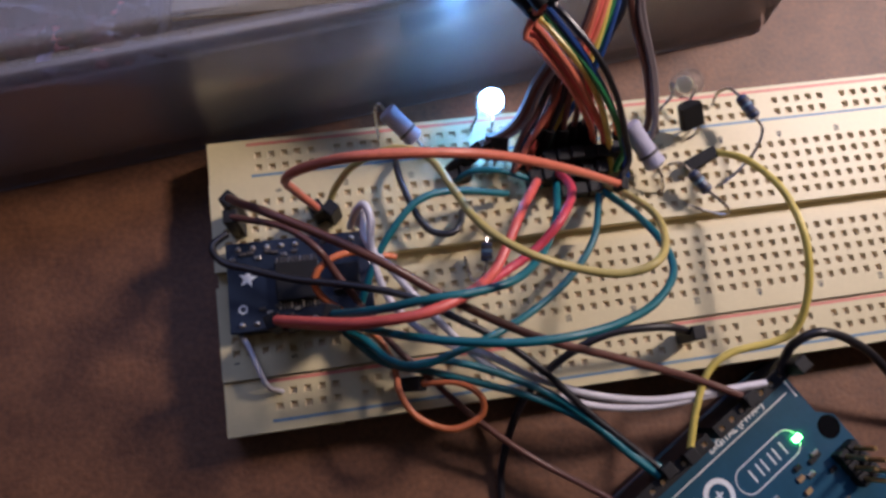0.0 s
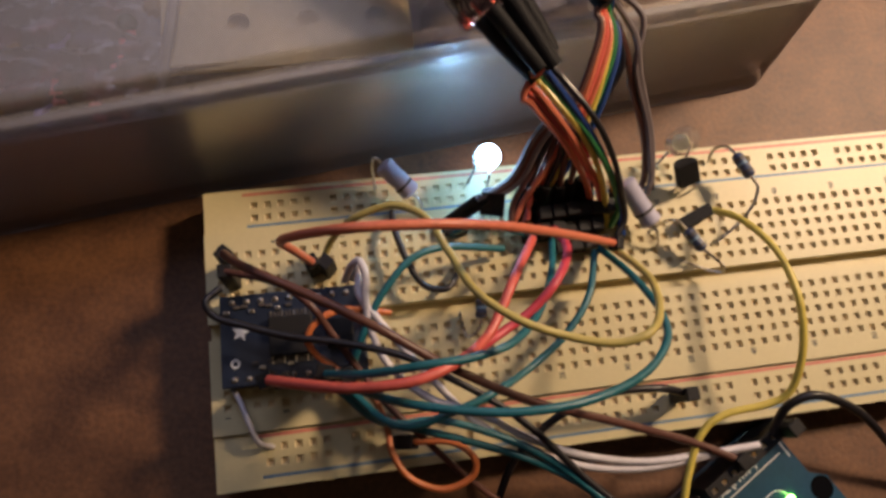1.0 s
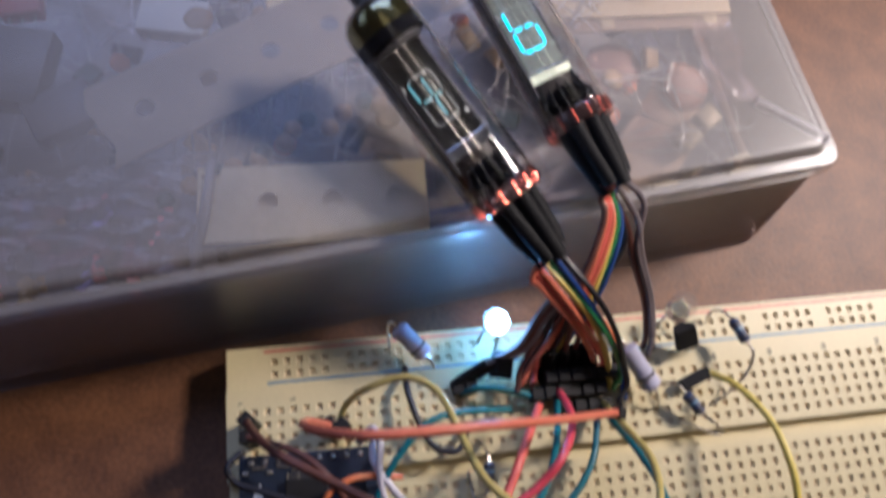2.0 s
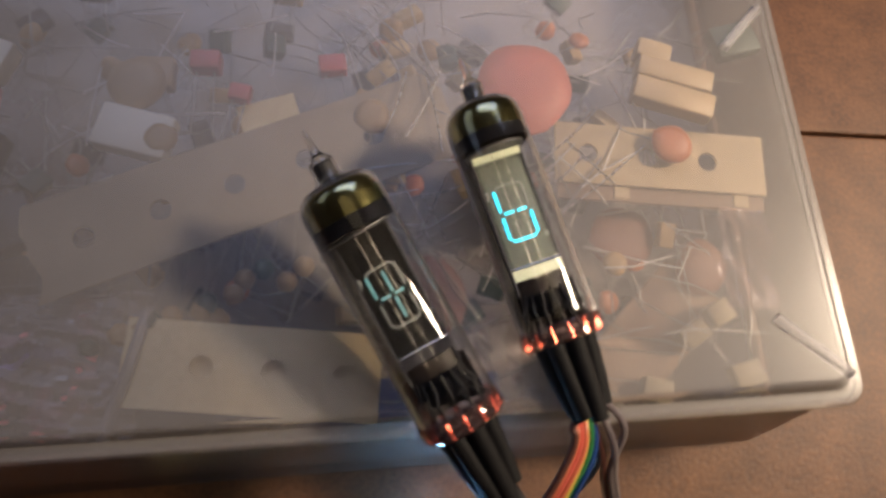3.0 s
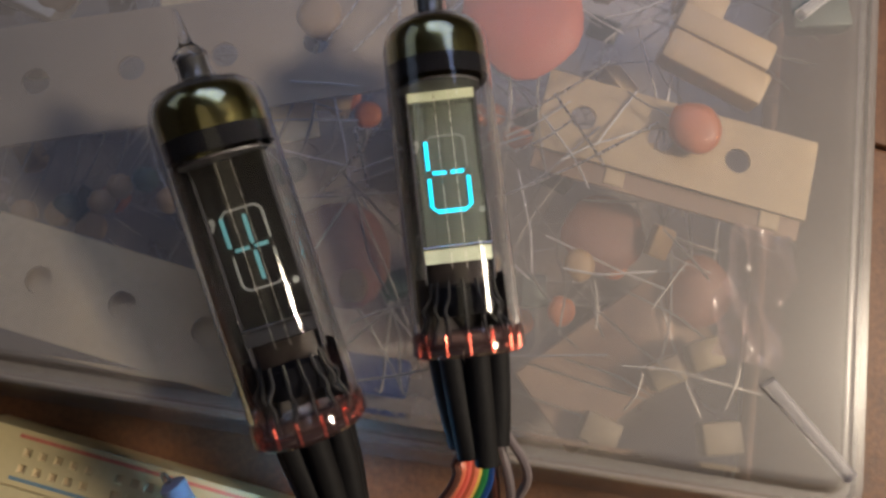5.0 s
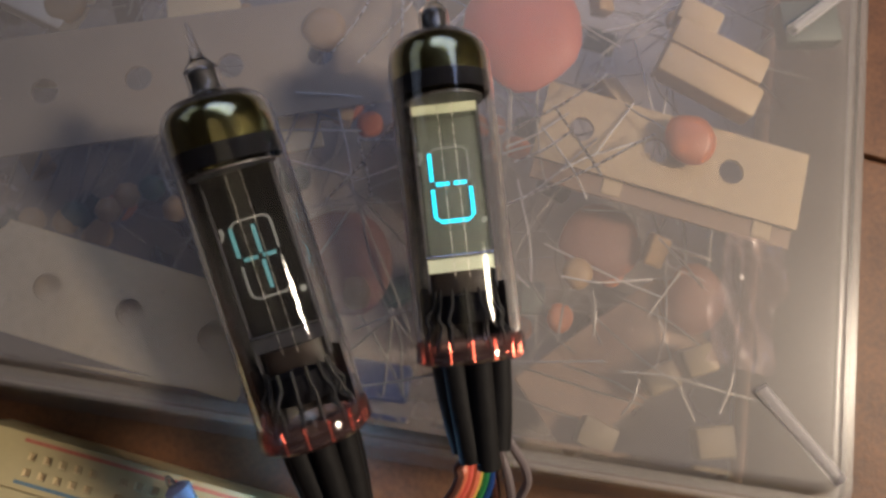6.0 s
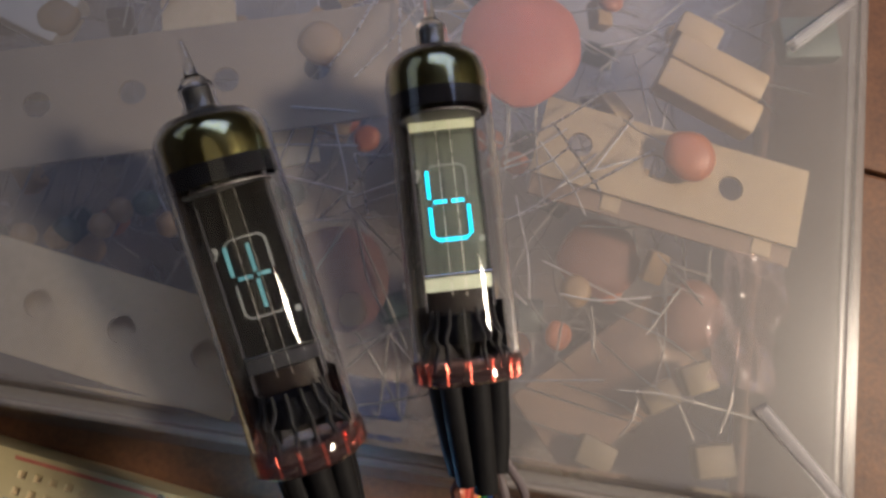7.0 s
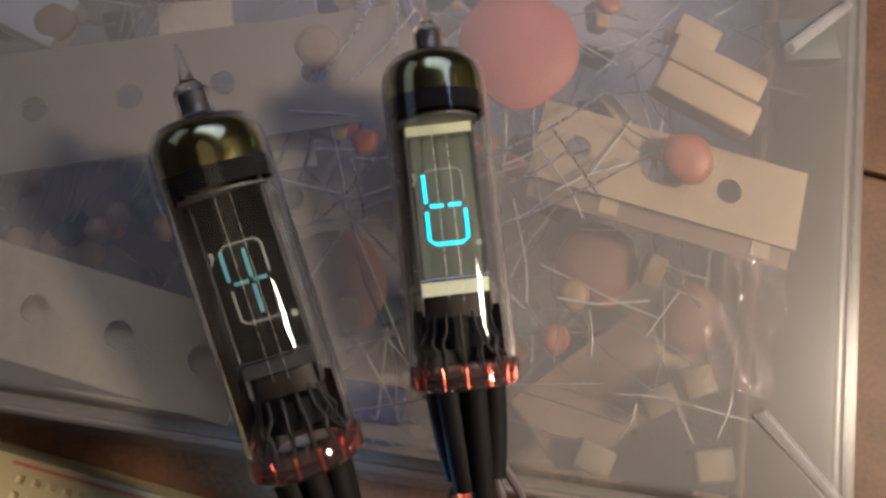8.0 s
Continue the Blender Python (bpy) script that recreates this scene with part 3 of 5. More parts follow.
# wire leads lying in a tangle
def tangle(count, x0, x1, y0, y1, z0, z1, length, seed, r=0.17):
    q, bm = random.Random(seed), bmesh.new()
    for k in range(count):
        a, w = q.uniform(0, math.pi), Vector((q.uniform(x0, x1), q.uniform(y0, y1), q.uniform(z0, z1)))
        d = Vector((math.cos(a), math.sin(a), q.uniform(-0.12, 0.12))) * q.uniform(0.5, 1) * length
        bend = Vector((q.uniform(-1, 1), q.uniform(-1, 1), 0)) * length * 0.04
        pts = [w - d * 0.5, w - d * 0.15 + bend, w + d * 0.15 + bend * 0.6, w + d * 0.5]
        for v in pts:
            u = BOXM.inverted() @ v
            v.xyz = BOXM @ Vector((min(u.x, -6), max(u.y, 6), min(max(u.z, 4), 32.0)))
        sweep(bm, pts, r, 5, 3)
    return bm


for args, metal in (((64, -60, 108, 62, 140, 22, 31, 26, 1), M_LEAD), ((30, 25, 88, 86, 132, 27, 31, 22, 2), M_TIN), ((26, -25, 70, 102, 140, 27, 31, 16, 4), M_TIN), ((3, 62, 104, 80, 108, 24, 29, 12, 6), M_LEAD), ((110, -60, 108, 60, 140, 6, 24, 30, 3), M_LEAD)):
    tagged(part("wire_leads", tangle(*args), metal, None, smooth=True), "tangle of thin tinned wire leads", "wire leads", kind="stuff")
# long bright leads just under the lid
for a, b in (((65.5, 104.1), (77.7, 117.3)), ((67.5, 99.7), (74.6, 107.0)), ((67.6, 92.7), (86.8, 110.2)), ((42.8, 86.2), (49.1, 101.3)), ((43.4, 123.7), (47.9, 105.5)), ((40.3, 121.7), (36.8, 108.2)),
             ((46.8, 122.5), (41.0, 108.0)), ((49.0, 88.5), (44.5, 96.5)), ((44.5, 96.5), (51.5, 99.0)), ((83.0, 84.5), (84.6, 78.0)), ((92.2, 74.0), (90.8, 68.5)), ((71.0, 110.0), (80.5, 101.5))):
    lead = thing("wire_lead", ((a[0] + b[0]) / 2, (a[1] + b[1]) / 2, 31), "thin bright tinned wire lead under the lid", "wire lead", "wire leads under the lid")
    part("strand", sweep(bmesh.new(), ((a[0], a[1], 32.3), ((a[0] + b[0]) / 2 + 0.4, (a[1] + b[1]) / 2 - 0.3, 32.4), (b[0], b[1], 32.2)), 0.2, 6, 5), M_STEEL if b[1] > 85 else M_LEAD, lead, smooth=True)
# leads that stand out from the lower edge of the long tape
for k in range(16):
    s = k * 3.35 - 6
    a = at(-13.2, 84.8, 29.6, 26.0) @ Vector((s + 8, -8.6, 0))
    b = a + Vector((rnd.uniform(-1.5, 1.5) - 1.0, -11 + rnd.uniform(-2, 2), rnd.uniform(-3, -1)))
    taped = thing("taped_capacitor", (b.x, b.y, b.z - 2), "small tan capacitor hanging from the tape by its leads", "capacitor", "taped capacitors in the box")
    part("lead", sweep(bmesh.new(), (a, a.lerp(b, 0.5) + Vector((0.4, 0, 0)), b), 0.22, 6, 3), M_LEAD, taped, smooth=True)
    bm = lathe(bmesh.new(), ((0, -1.9), (1.2, -1.6), (1.9, -0.4), (1.9, 0.5), (1.1, 1.7), (0, 1.9)), Matrix.Translation(b) @ pose(0, 0, 0, 70, 20 * k, 0), 12)
    part("bead", bm, M_CAP["tan" if k % 3 else "green"], taped, smooth=True)

# a clear bag of red and pink parts
M_FILM = clear("bag_film", (0.95, 0.94, 0.94), 0.27, (0.84, 0.76, 0.78), 0.16, 1.6, 0.35, 0.10)
bag = thing("plastic_bag", (-20, 60, 20), "crumpled clear plastic bag of pink and red parts", "plastic bag")
bm = bmesh.new()
n = 56
rows = []
for i in range(n + 1):
    rows.append([])
    for j in range(n + 1):
        x, y = -50 + 49.0 * i / n, 50.4 + 25.0 * j / n
        crease = abs(noise.noise(Vector((x * 0.10 + y * 0.1, y * 0.2, 3)))) * 6 + abs(noise.noise(Vector((x * 0.34 - y * 0.2, y * 0.30, 8)))) * 3.4 + abs(noise.noise(Vector((x * 0.15 + y * 0.8, y * 0.2, 13)))) * 1.6
        edge = min(1, 4 * min(i, n - i) / n, 4 * min(j, n - j) / n)
        rows[-1].append(bm.verts.new((x, y + 0.08 * (x + 20), 27.6 + 3.8 * edge - crease * 1.0)))
for i in range(n):
    for j in range(n):
        bm.faces.new((rows[i][j], rows[i + 1][j], rows[i + 1][j + 1], rows[i][j + 1]))
part("film", bm, M_FILM, bag, smooth=True)
M_PINK = mat("pink_lacquer", (0.78, 0.28, 0.28), 0.4, vary=0.2)
M_LILAC = mat("lilac_lacquer", (0.35, 0.30, 0.50), 0.4, vary=0.2)
for k in range(60):
    x, y = rnd.uniform(-44, -8), rnd.uniform(53, 69)
    y += 0.14 * (x + 20)
    bm = lathe(bmesh.new(), ((0, -3.2), (1.1, -3.1), (1.25, -2.2), (1.0, -1.4), (1.0, 1.4), (1.25, 2.2), (1.1, 3.1), (0, 3.2)), Matrix.Translation((x, y, rnd.uniform(23, 27))) @ pose(0, 0, 0, 90, rnd.uniform(-10, 10), rnd.uniform(0, 180)), 10)
    part("bagged_part", bm, rnd.choice((M_PINK, M_PINK, M_LILAC, M_CAP["tan"])), bag, smooth=True)
part("seal_strip", sweep(bmesh.new(), ((-5.5, 50.5, 27), (-2.5, 62, 29.6), (-1.0, 73, 29)), 1.1, 8), M_FILM, bag, smooth=True)

# a loose fold of clear film by the end wall
scrap = bmesh.new()
rows = []
for i in range(19):
    rows.append([])
    for j in range(25):
        x, y = 101.5 + 9.5 * i / 18 + 0.6 * math.sin(j * 0.5), 79.5 + 19.5 * j / 24
        fold = abs(noise.noise(Vector((x * 0.35 + y * 0.16, y * 0.05, 21)))) * 6.5
        rows[-1].append(scrap.verts.new((x, y, 31.2 - fold)))
for i in range(18):
    for j in range(24):
        scrap.faces.new((rows[i][j], rows[i + 1][j], rows[i + 1][j + 1], rows[i][j + 1]))
M_SCRAP = clear("pinkish_film", (0.92, 0.80, 0.77), 0.18, (0.75, 0.48, 0.42), 0.12, 1.5, 0.2, 0.05)
tagged(part("plastic_film", scrap, M_SCRAP, smooth=True), "creased pinkish clear film against the box wall", "plastic film")

# ---- display tubes ----
M_GLASS = bpy.data.materials.new("tube_glass")
M_GLASS.use_nodes = True
gb = M_GLASS.node_tree.nodes["Principled BSDF"]
gb.inputs["Base Color"].default_value, gb.inputs["Roughness"].default_value = (0.93, 0.94, 0.95, 1), 0.01
gb.inputs["Transmission Weight"].default_value, gb.inputs["IOR"].default_value = 1.0, 1.5
M_REDGLASS = clear("pink_base_glass", (0.97, 0.84, 0.81), 0.05, (0.8, 0.45, 0.42), 0.05, 1.55)
M_LINER = mat("shade_film", (0.012, 0.011, 0.011), 0.25, vary=0.3)
M_GETTER = mat("getter_mirror", (0.40, 0.36, 0.15), 0.15, 1.0, vary=0.35, scale=250)
M_PLATE = mat("grid_plate", (0.080, 0.090, 0.070), 0.45, 0.2, vary=0.5, scale=2600, fine=2.0)
# darker copy of the plate for the left tube, its shade painted in
M_PLATE_SHADED = mat("shaded_grid_plate", (0.008, 0.0075, 0.007), 0.5, 0.0, spec=0.06, vary=0.5, scale=2600, fine=2.0)
M_BAND = mat("pale_band", (0.42, 0.45, 0.32), 0.5, vary=0.05)
# band colour lowered the same way for the left tube's shade
M_BAND_SHADED = mat("shaded_band", (0.045, 0.045, 0.05), 0.3, 0.5)
M_LIT = glow("lit_segment", (0.0, 0.60, 0.80), 2.8, (0.02, 0.12, 0.14))
M_FAINT = glow("faint_segment", (0.02, 0.42, 0.46), 0.30, (0.10, 0.18, 0.18))
M_UNLIT = mat("unlit_segment", (0.20, 0.205, 0.19), 0.6)
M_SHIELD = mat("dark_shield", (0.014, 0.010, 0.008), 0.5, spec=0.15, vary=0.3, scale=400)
M_ROD = mat("polished_rod", (0.80, 0.80, 0.82), 0.10, 1.0)
M_COPPER = mat("copper_pin", (0.52, 0.12, 0.09), 0.25, 1.0)


def frame_along(a, b, twist=0.0):
    """x to the right, y from a to b, z as nearly up as it can be, then twisted about y."""
    a, b = Vector(a), Vector(b)
    y = (b - a).normalized()
    z = (Vector((0, 0, 1)) - y * y.z).normalized()
    return Matrix.Translation(a) @ Matrix((y.cross(z), y, z)).transposed().to_4x4() @ pose(0, 0, 0, 0, twist, 0)


def bar(bm, T, x0, z0, x1, z1, w, h):
    """A flat rounded bar on the plate from (x0, z0) to (x1, z1)."""
    d = Vector((x1 - x0, z1 - z0, 0))
    m = T @ Matrix.Translation((x0, z0, h)) @ pose(0, 0, 0, 0, 0, math.degrees(math.atan2(d.y, d.x)))
    return box(bm, 0, d.length, -w / 2, w / 2, -0.06, 0.06, m)


def display_tube(base, tip, twist, plate_mat, band_mats, segments, comma, label):
    T = frame_along(base, tip, twist)
    spin = T @ pose(0, 0, 0, -90)
    ob = thing("display_tube", (base[0], base[1], base[2] - 6), label, "display tube", "glass display tubes on the lid")
    R = 6.68
    prof = [(0, 0.6), (4.6, 0.7), (R - 0.5, 1.2), (R - 0.1, 2.4), (R, 4), (R, 38.0), (R - 0.2, 39.5), (R - 0.8, 40.7), (R - 1.8, 41.5), (3.1, 41.9), (2.3, 42.4), (2.0, 43.1), (2.05, 44.4), (2.0, 45.2), (1.5, 45.9), (0.8, 46.5), (0.6, 48.0), (0.5, 49.6), (0.22, 50.6), (0, 50.7)]
    inner = [(max(r - 0.4, 0), z + 0.4) for r, z in prof if z < 3] + [(r - 0.4, z) for r, z in prof if 3 < z < 41] + [(R - 1.95, 41.1), (2.7, 41.5), (1.9, 42.1), (1.65, 43.1), (1.7, 45), (0, 45.5)]
    gl = lathe(bmesh.new(), prof, spin, 72)
    lathe(gl, inner[::-1], spin, 72)
    glass = part("glass_envelope", gl, M_GLASS, ob, "clear glass", True, False, False)
    get = [(R - 0.47, 34.6), (R - 0.45, 38.0), (R - 0.65, 39.4), (R - 1.22, 40.5), (R - 2.0, 41.0), (2.6, 41.4), (1.8, 42.0), (0, 42.1)]
    part("getter_coating", lathe(bmesh.new(), get, spin, 48), M_GETTER, ob, "dark mirror coating inside the dome", True)
    part("tip_seal", lathe(bmesh.new(), ((0, 42.2), (1.7, 42.3), (1.55, 43.1), (1.6, 44.7), (1.1, 45.2), (0, 45.35)), spin, 24), M_BLACK, ob, "black seal in the pinched tip", True)
    b = bmesh.new()
    lathe(b, ((4.8, 0.2), (6.3, 0.0), (6.9, 0.5), (6.9, 2.5), (6.7, 3.1), (5.4, 3.3)), spin, 44)
    part("base_ring", b, M_REDGLASS, ob, "pinkish moulded glass ring", True, False)
    for k in range(14):
        a = 2 * math.pi * (k + 0.5) / 14
        q = (6.2 * math.cos(a), 6.2 * math.sin(a))
        part("pin", sweep(bmesh.new(), [spin @ Vector((q[0], q[1], z)) for z in (0.2, 1.2, 2.8)], 0.26, 6, 2), M_COPPER, ob, "copper-red pin", True)
        part("stem_wire", sweep(bmesh.new(), [spin @ Vector((q[0] * s, q[1] * s, z)) for s, z in ((0.84, 1.6), (0.84 + 0.07 * math.sin(k * 2.1), 3.0), (0.74 + 0.08 * math.sin(k * 3.7), 4.4), (0.80 - 0.07 * math.sin(k * 2.6), 5.6), (0.66, 7.0), (0.62, 9.0))], 0.26, 6, 3), M_SLEEVE, ob, smooth=True)
    # added black film: darkens the tube's inside where shade lies
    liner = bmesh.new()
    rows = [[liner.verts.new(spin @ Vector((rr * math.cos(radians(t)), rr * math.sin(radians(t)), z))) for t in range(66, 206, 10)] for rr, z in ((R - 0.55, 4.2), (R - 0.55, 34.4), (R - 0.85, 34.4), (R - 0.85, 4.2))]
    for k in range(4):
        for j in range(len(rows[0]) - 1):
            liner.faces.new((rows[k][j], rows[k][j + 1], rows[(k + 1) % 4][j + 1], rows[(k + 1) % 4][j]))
    part("shade_liner", liner, M_LINER, ob, "added black film that darkens the inside of the glass", True)
    # second added film, makes the zone round the stem wires dark
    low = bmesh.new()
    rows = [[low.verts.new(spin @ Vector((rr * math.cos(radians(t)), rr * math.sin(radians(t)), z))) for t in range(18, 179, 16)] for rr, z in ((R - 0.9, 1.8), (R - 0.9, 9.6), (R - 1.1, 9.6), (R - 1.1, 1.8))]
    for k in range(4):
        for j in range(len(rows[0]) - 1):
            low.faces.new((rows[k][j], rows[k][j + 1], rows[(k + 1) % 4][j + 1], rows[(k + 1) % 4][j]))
    part("base_shade", low, M_SHIELD, ob, "added dark film standing in for shade behind the stem wires", True)
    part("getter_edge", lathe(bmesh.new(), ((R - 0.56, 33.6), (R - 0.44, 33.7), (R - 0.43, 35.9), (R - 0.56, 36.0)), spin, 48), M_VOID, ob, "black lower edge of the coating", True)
    # stem coloured near black, its shade painted in
    part("stem", lathe(bmesh.new(), ((0, 4.6), (3.4, 4.8), (3.9, 6.6), (3.3, 8.2), (0, 8.6)), spin, 24), M_VOID, ob, "stem of fused wires, blackened for its shade", True)
    m2 = T @ Matrix.Translation((0, 0.9, 0))
    plate = part("grid_plate", box(bmesh.new(), -4.15, 4.15, 10.6, 32.4, -0.6, -0.2, m2, 0.1), plate_mat, ob)
    part("end_band", box(bmesh.new(), -4.2, 4.2, 30.9, 32.5, -0.2, 0.05, m2), band_mats[0], plate, "pale end strip")
    part("end_band", box(bmesh.new(), -4.2, 4.2, 10.4, 12.1, -0.2, 0.05, m2), band_mats[1], plate)
    part("front_rod", sweep(bmesh.new(), [m2 @ Vector((x, 12.4, 0.1)) for x in (-4.3, 0, 4.3)], 0.24, 10, 1), M_ROD, plate, "thin bright cross rod", True)
    for s in (-1, 1):
        part("side_rail", box(bmesh.new(), s * 4.3 - 0.13, s * 4.3 + 0.13, 8, 33.2, -2.2, -0.1, m2), M_CAP["dark"], ob)
        part("filament", sweep(bmesh.new(), [m2 @ Vector((s * 0.9, z, 0.9)) for z in (9.5, 20, 33.0)], 0.06, 5, 1), M_STEEL, ob)
        part("support_post", sweep(bmesh.new(), [m2 @ Vector((s * 3.2, z, -0.8)) for z in (6.5, 9, 11)], 0.35, 6, 1), M_CAP["dark"], ob)
    shield = bmesh.new()
    rows = [[shield.verts.new(m2 @ Vector((4.3 * math.cos(radians(t)), y, -1.6 + 2.0 * math.sin(radians(t))))) for t in range(0, 181, 20)] for y in (5.6, 10.3)]
    for j in range(9):
        shield.faces.new((rows[0][j], rows[0][j + 1], rows[1][j + 1], rows[1][j]))
    shield.faces.new(rows[0]), shield.faces.new(rows[1][::-1])
    part("base_shield", shield, M_SHIELD, ob, "dark brown shield under the plate", True)
    part("mica_disc", lathe(bmesh.new(), ((0, 33.0), (5.2, 33.0), (5.2, 33.3), (0, 33.3)), spin, 32), M_CAP["dark"], ob)
    part("back_shield", box(bmesh.new(), -3.8, 3.8, 8.5, 32.6, -2.6, -2.2, m2), M_CAP["dark"], ob)
    dots = bmesh.new()
    for k in range(32):
        for x in (-3.9, 3.9):
            box(dots, x - 0.17, x + 0.17, 12.6 + k * 0.57, 12.92 + k * 0.57, -0.2, -0.16, m2)
    for k in range(14):
        box(dots, -3.85 + k * 0.56, -3.6 + k * 0.56, 30.2, 30.5, -0.2, -0.17, m2)
    part("mesh_holes", dots, M_VOID, plate, "rows of tiny dark holes")
    cx, cz, w, h = -0.1, 21.6, 2.45, 4.75
    lines = {"a": (-w + 0.7, h, w - 0.7, h), "f": (-w, h - 0.6, -w, 0.55), "b": (w, h - 0.6, w, 0.55), "g": (-w + 0.5, 0.1, -0.25, 0.1), "h": (0.35, 0.1, w - 0.5, 0.1),
             "e": (-w, -0.55, -w, -h + 0.6), "c": (w, -0.55, w, -h + 0.6), "d": (-w + 0.7, -h, w - 0.7, -h), "m": (0.25, h - 0.8, 0.25, 0.5), "n": (0.25, -0.4, 0.25, -h + 0.9)}
    for key, (x0, z0, x1, z1) in lines.items():
        lit = key in segments
        if key in "mn" and not lit:
            continue
        wide = 0.46 if lit else 0.27
        part("segment", bar(bmesh.new(), m2, cx + x0, cz + z0, cx + x1, cz + z1, wide, -0.08), segments.get(key, M_UNLIT), plate, "glowing cyan segment" if lit else "")
    for s, t in ((-1, 1), (1, 1), (-1, -1), (1, -1)):
        part("segment", bar(bmesh.new(), m2, cx + s * w, cz + t * (h - 0.6), cx + s * (w - 0.7), cz + t * h, 0.27, -0.08), segments.get("d" if t < 0 else "a", M_UNLIT), plate)
    part("point", lathe(bmesh.new(), ((0, -0.1), (0.42, -0.1), (0.42, 0.04), (0, 0.04)), m2 @ Matrix.Translation((3.6, 16.6, -0.1)), 14), M_UNLIT, plate)
    b = bar(bmesh.new(), m2, -3.75, 26.0, -3.55, 25.2, 0.5, -0.08)
    bar(b, m2, -3.55, 25.3, -3.95, 24.5, 0.28, -0.08)
    part("comma", b, M_UNLIT, plate)
    return T, spin


B_R, T_R = (68.2, 69.5, 41.25), (49.3, 115.4, 47.45)
B_L, T_L = (52.5, 55.9, 41.6), (25.5, 96.0, 54.5)
bright = {k: M_LIT for k in "fghecd"}
TR, SR = display_tube(B_R, T_R, -4, M_PLATE, (M_BAND, M_BAND), bright, False, "glass display tube lit with a cyan b")
# left tube: plate and end strips in the shaded copies
TL, SL = display_tube(B_L, T_L, -6, M_PLATE_SHADED, (M_PLATE_SHADED, M_BAND_SHADED), {k: M_FAINT for k in "fghmn"}, True, "glass display tube with a faint four")

# ---- ribbon cables from the tubes to the board ----

def ribbon(spin, colours, path, twist0, twist1, pitch, label, ends, sleeve=11.0):
    """A fan of wires: black sleeves on the pins, then a flat rainbow strip that twists on its way to the board."""
    cable = thing("ribbon_cable", ends, label, "ribbon cable", "ribbon cables of the tubes")
    n = len(colours)
    core = smooth_path(path, 8)
    for i, c in enumerate(colours):
        a = 2 * math.pi * (i + 0.5) / n
        p0 = spin @ Vector((3.7 * math.cos(a), 3.7 * math.sin(a), 0.4))
        p1 = spin @ Vector((3.1 * math.cos(a), 3.1 * math.sin(a), -sleeve * 0.55))
        p2 = spin @ Vector((2.3 * math.cos(a), 2.3 * math.sin(a), -sleeve - (i % 3)))
        part("heat_shrink", sweep(bmesh.new(), (p0, p1, p2), 1.5, 9, 4), M_SLEEVE, cable, "black heat-shrink sleeve", True)
        pts = [p1.lerp(p2, 0.8), p2]
        for k, q in enumerate(core[4:], 4):
            s = k / (len(core) - 1)
            d = (core[min(k + 1, len(core) - 1)] - core[k - 1]).normalized()
            side = d.cross(Vector((0, 0, 1))).normalized()
            t = radians(twist0 + (twist1 - twist0) * s)
            lat = side * math.cos(t) + d.cross(side) * math.sin(t)
            fan = 1 + 0.7 * max(0, s - 0.7) / 0.3
            loose = 0.35 + 1.3 * s * s
            pts.append(q + lat * (i - (n - 1) / 2) * pitch * fan + loose * Vector((0.55 * math.sin(5 * s + i * 2.3), 0.4 * math.sin(6 * s + i * 3.9), 0.6 * math.sin(7 * s + i * 1.7))))
        part("wire", sweep(bmesh.new(), pts[::2] + [pts[-1]], 0.60, 8, 3), M_WIRE[c], cable, c + " wire", True)
    return cable


ribbon(SL, ("black", "blue", "green", "yellow", "coral", "salmon", "coral"), [(56.2, 48.6, 36.0), (60.6, 42.6, 34.5), (65.8, 37.0, 30.5), (70.6, 32.4, 23.5), (74.0, 28.4, 16.0), (74.6, 26.0, 12.5)], 10, 95, 1.05, "rainbow ribbon cable with black sleeves at the tube", (74.6, 26, 9.5))
ribbon(SR, ("blue", "green", "yellow", "coral", "salmon", "coral", "brown"), [(71.4, 61.5, 36.0), (73.0, 54.6, 34.5), (70.8, 47.6, 31.5), (67.3, 41.0, 26.5), (63.4, 36.2, 20), (59.6, 31.0, 14.0), (58.6, 28.0, 12.0)], -45, -48, 1.12, "rainbow ribbon cable leaving the tube", (58.6, 28, 9.5))
dark = [("grey", [(74.5, 61.5, 35), (78.6, 54.5, 32.5), (80.2, 49.0, 27.5), (83.4, 41.5, 20), (84.6, 35.0, 14), (84.0, 31.5, 11)]),
        ("brown", [(73.8, 60.6, 34), (77.0, 53.5, 31.0), (78.8, 48.0, 26.0), (82.2, 41.0, 19), (83.4, 35.5, 13.5), (83.0, 33.0, 11)]),
        ("grey", [(75.0, 62.0, 36), (80.0, 57.0, 34.0), (79.2, 50.0, 28.5), (82.6, 42.5, 21), (84.2, 36.0, 15), (85.2, 32.5, 11)]),
        ("black", [(73.6, 60.0, 34), (76.6, 51.8, 30.0), (73.5, 46.0, 25.0), (68.5, 39.5, 19), (64.0, 33.0, 14), (61.5, 28.5, 11)])]
for k, (c, pts) in enumerate(dark):
    w = thing("lead_wire", (pts[-1][0], pts[-1][1], TOP), "thin %s lead from a tube to the board" % c, "wire", "lead wires of the tubes")
    part("insulation", sweep(bmesh.new(), pts, 0.62, 8, 6), M_WIRE[c], w, smooth=True)
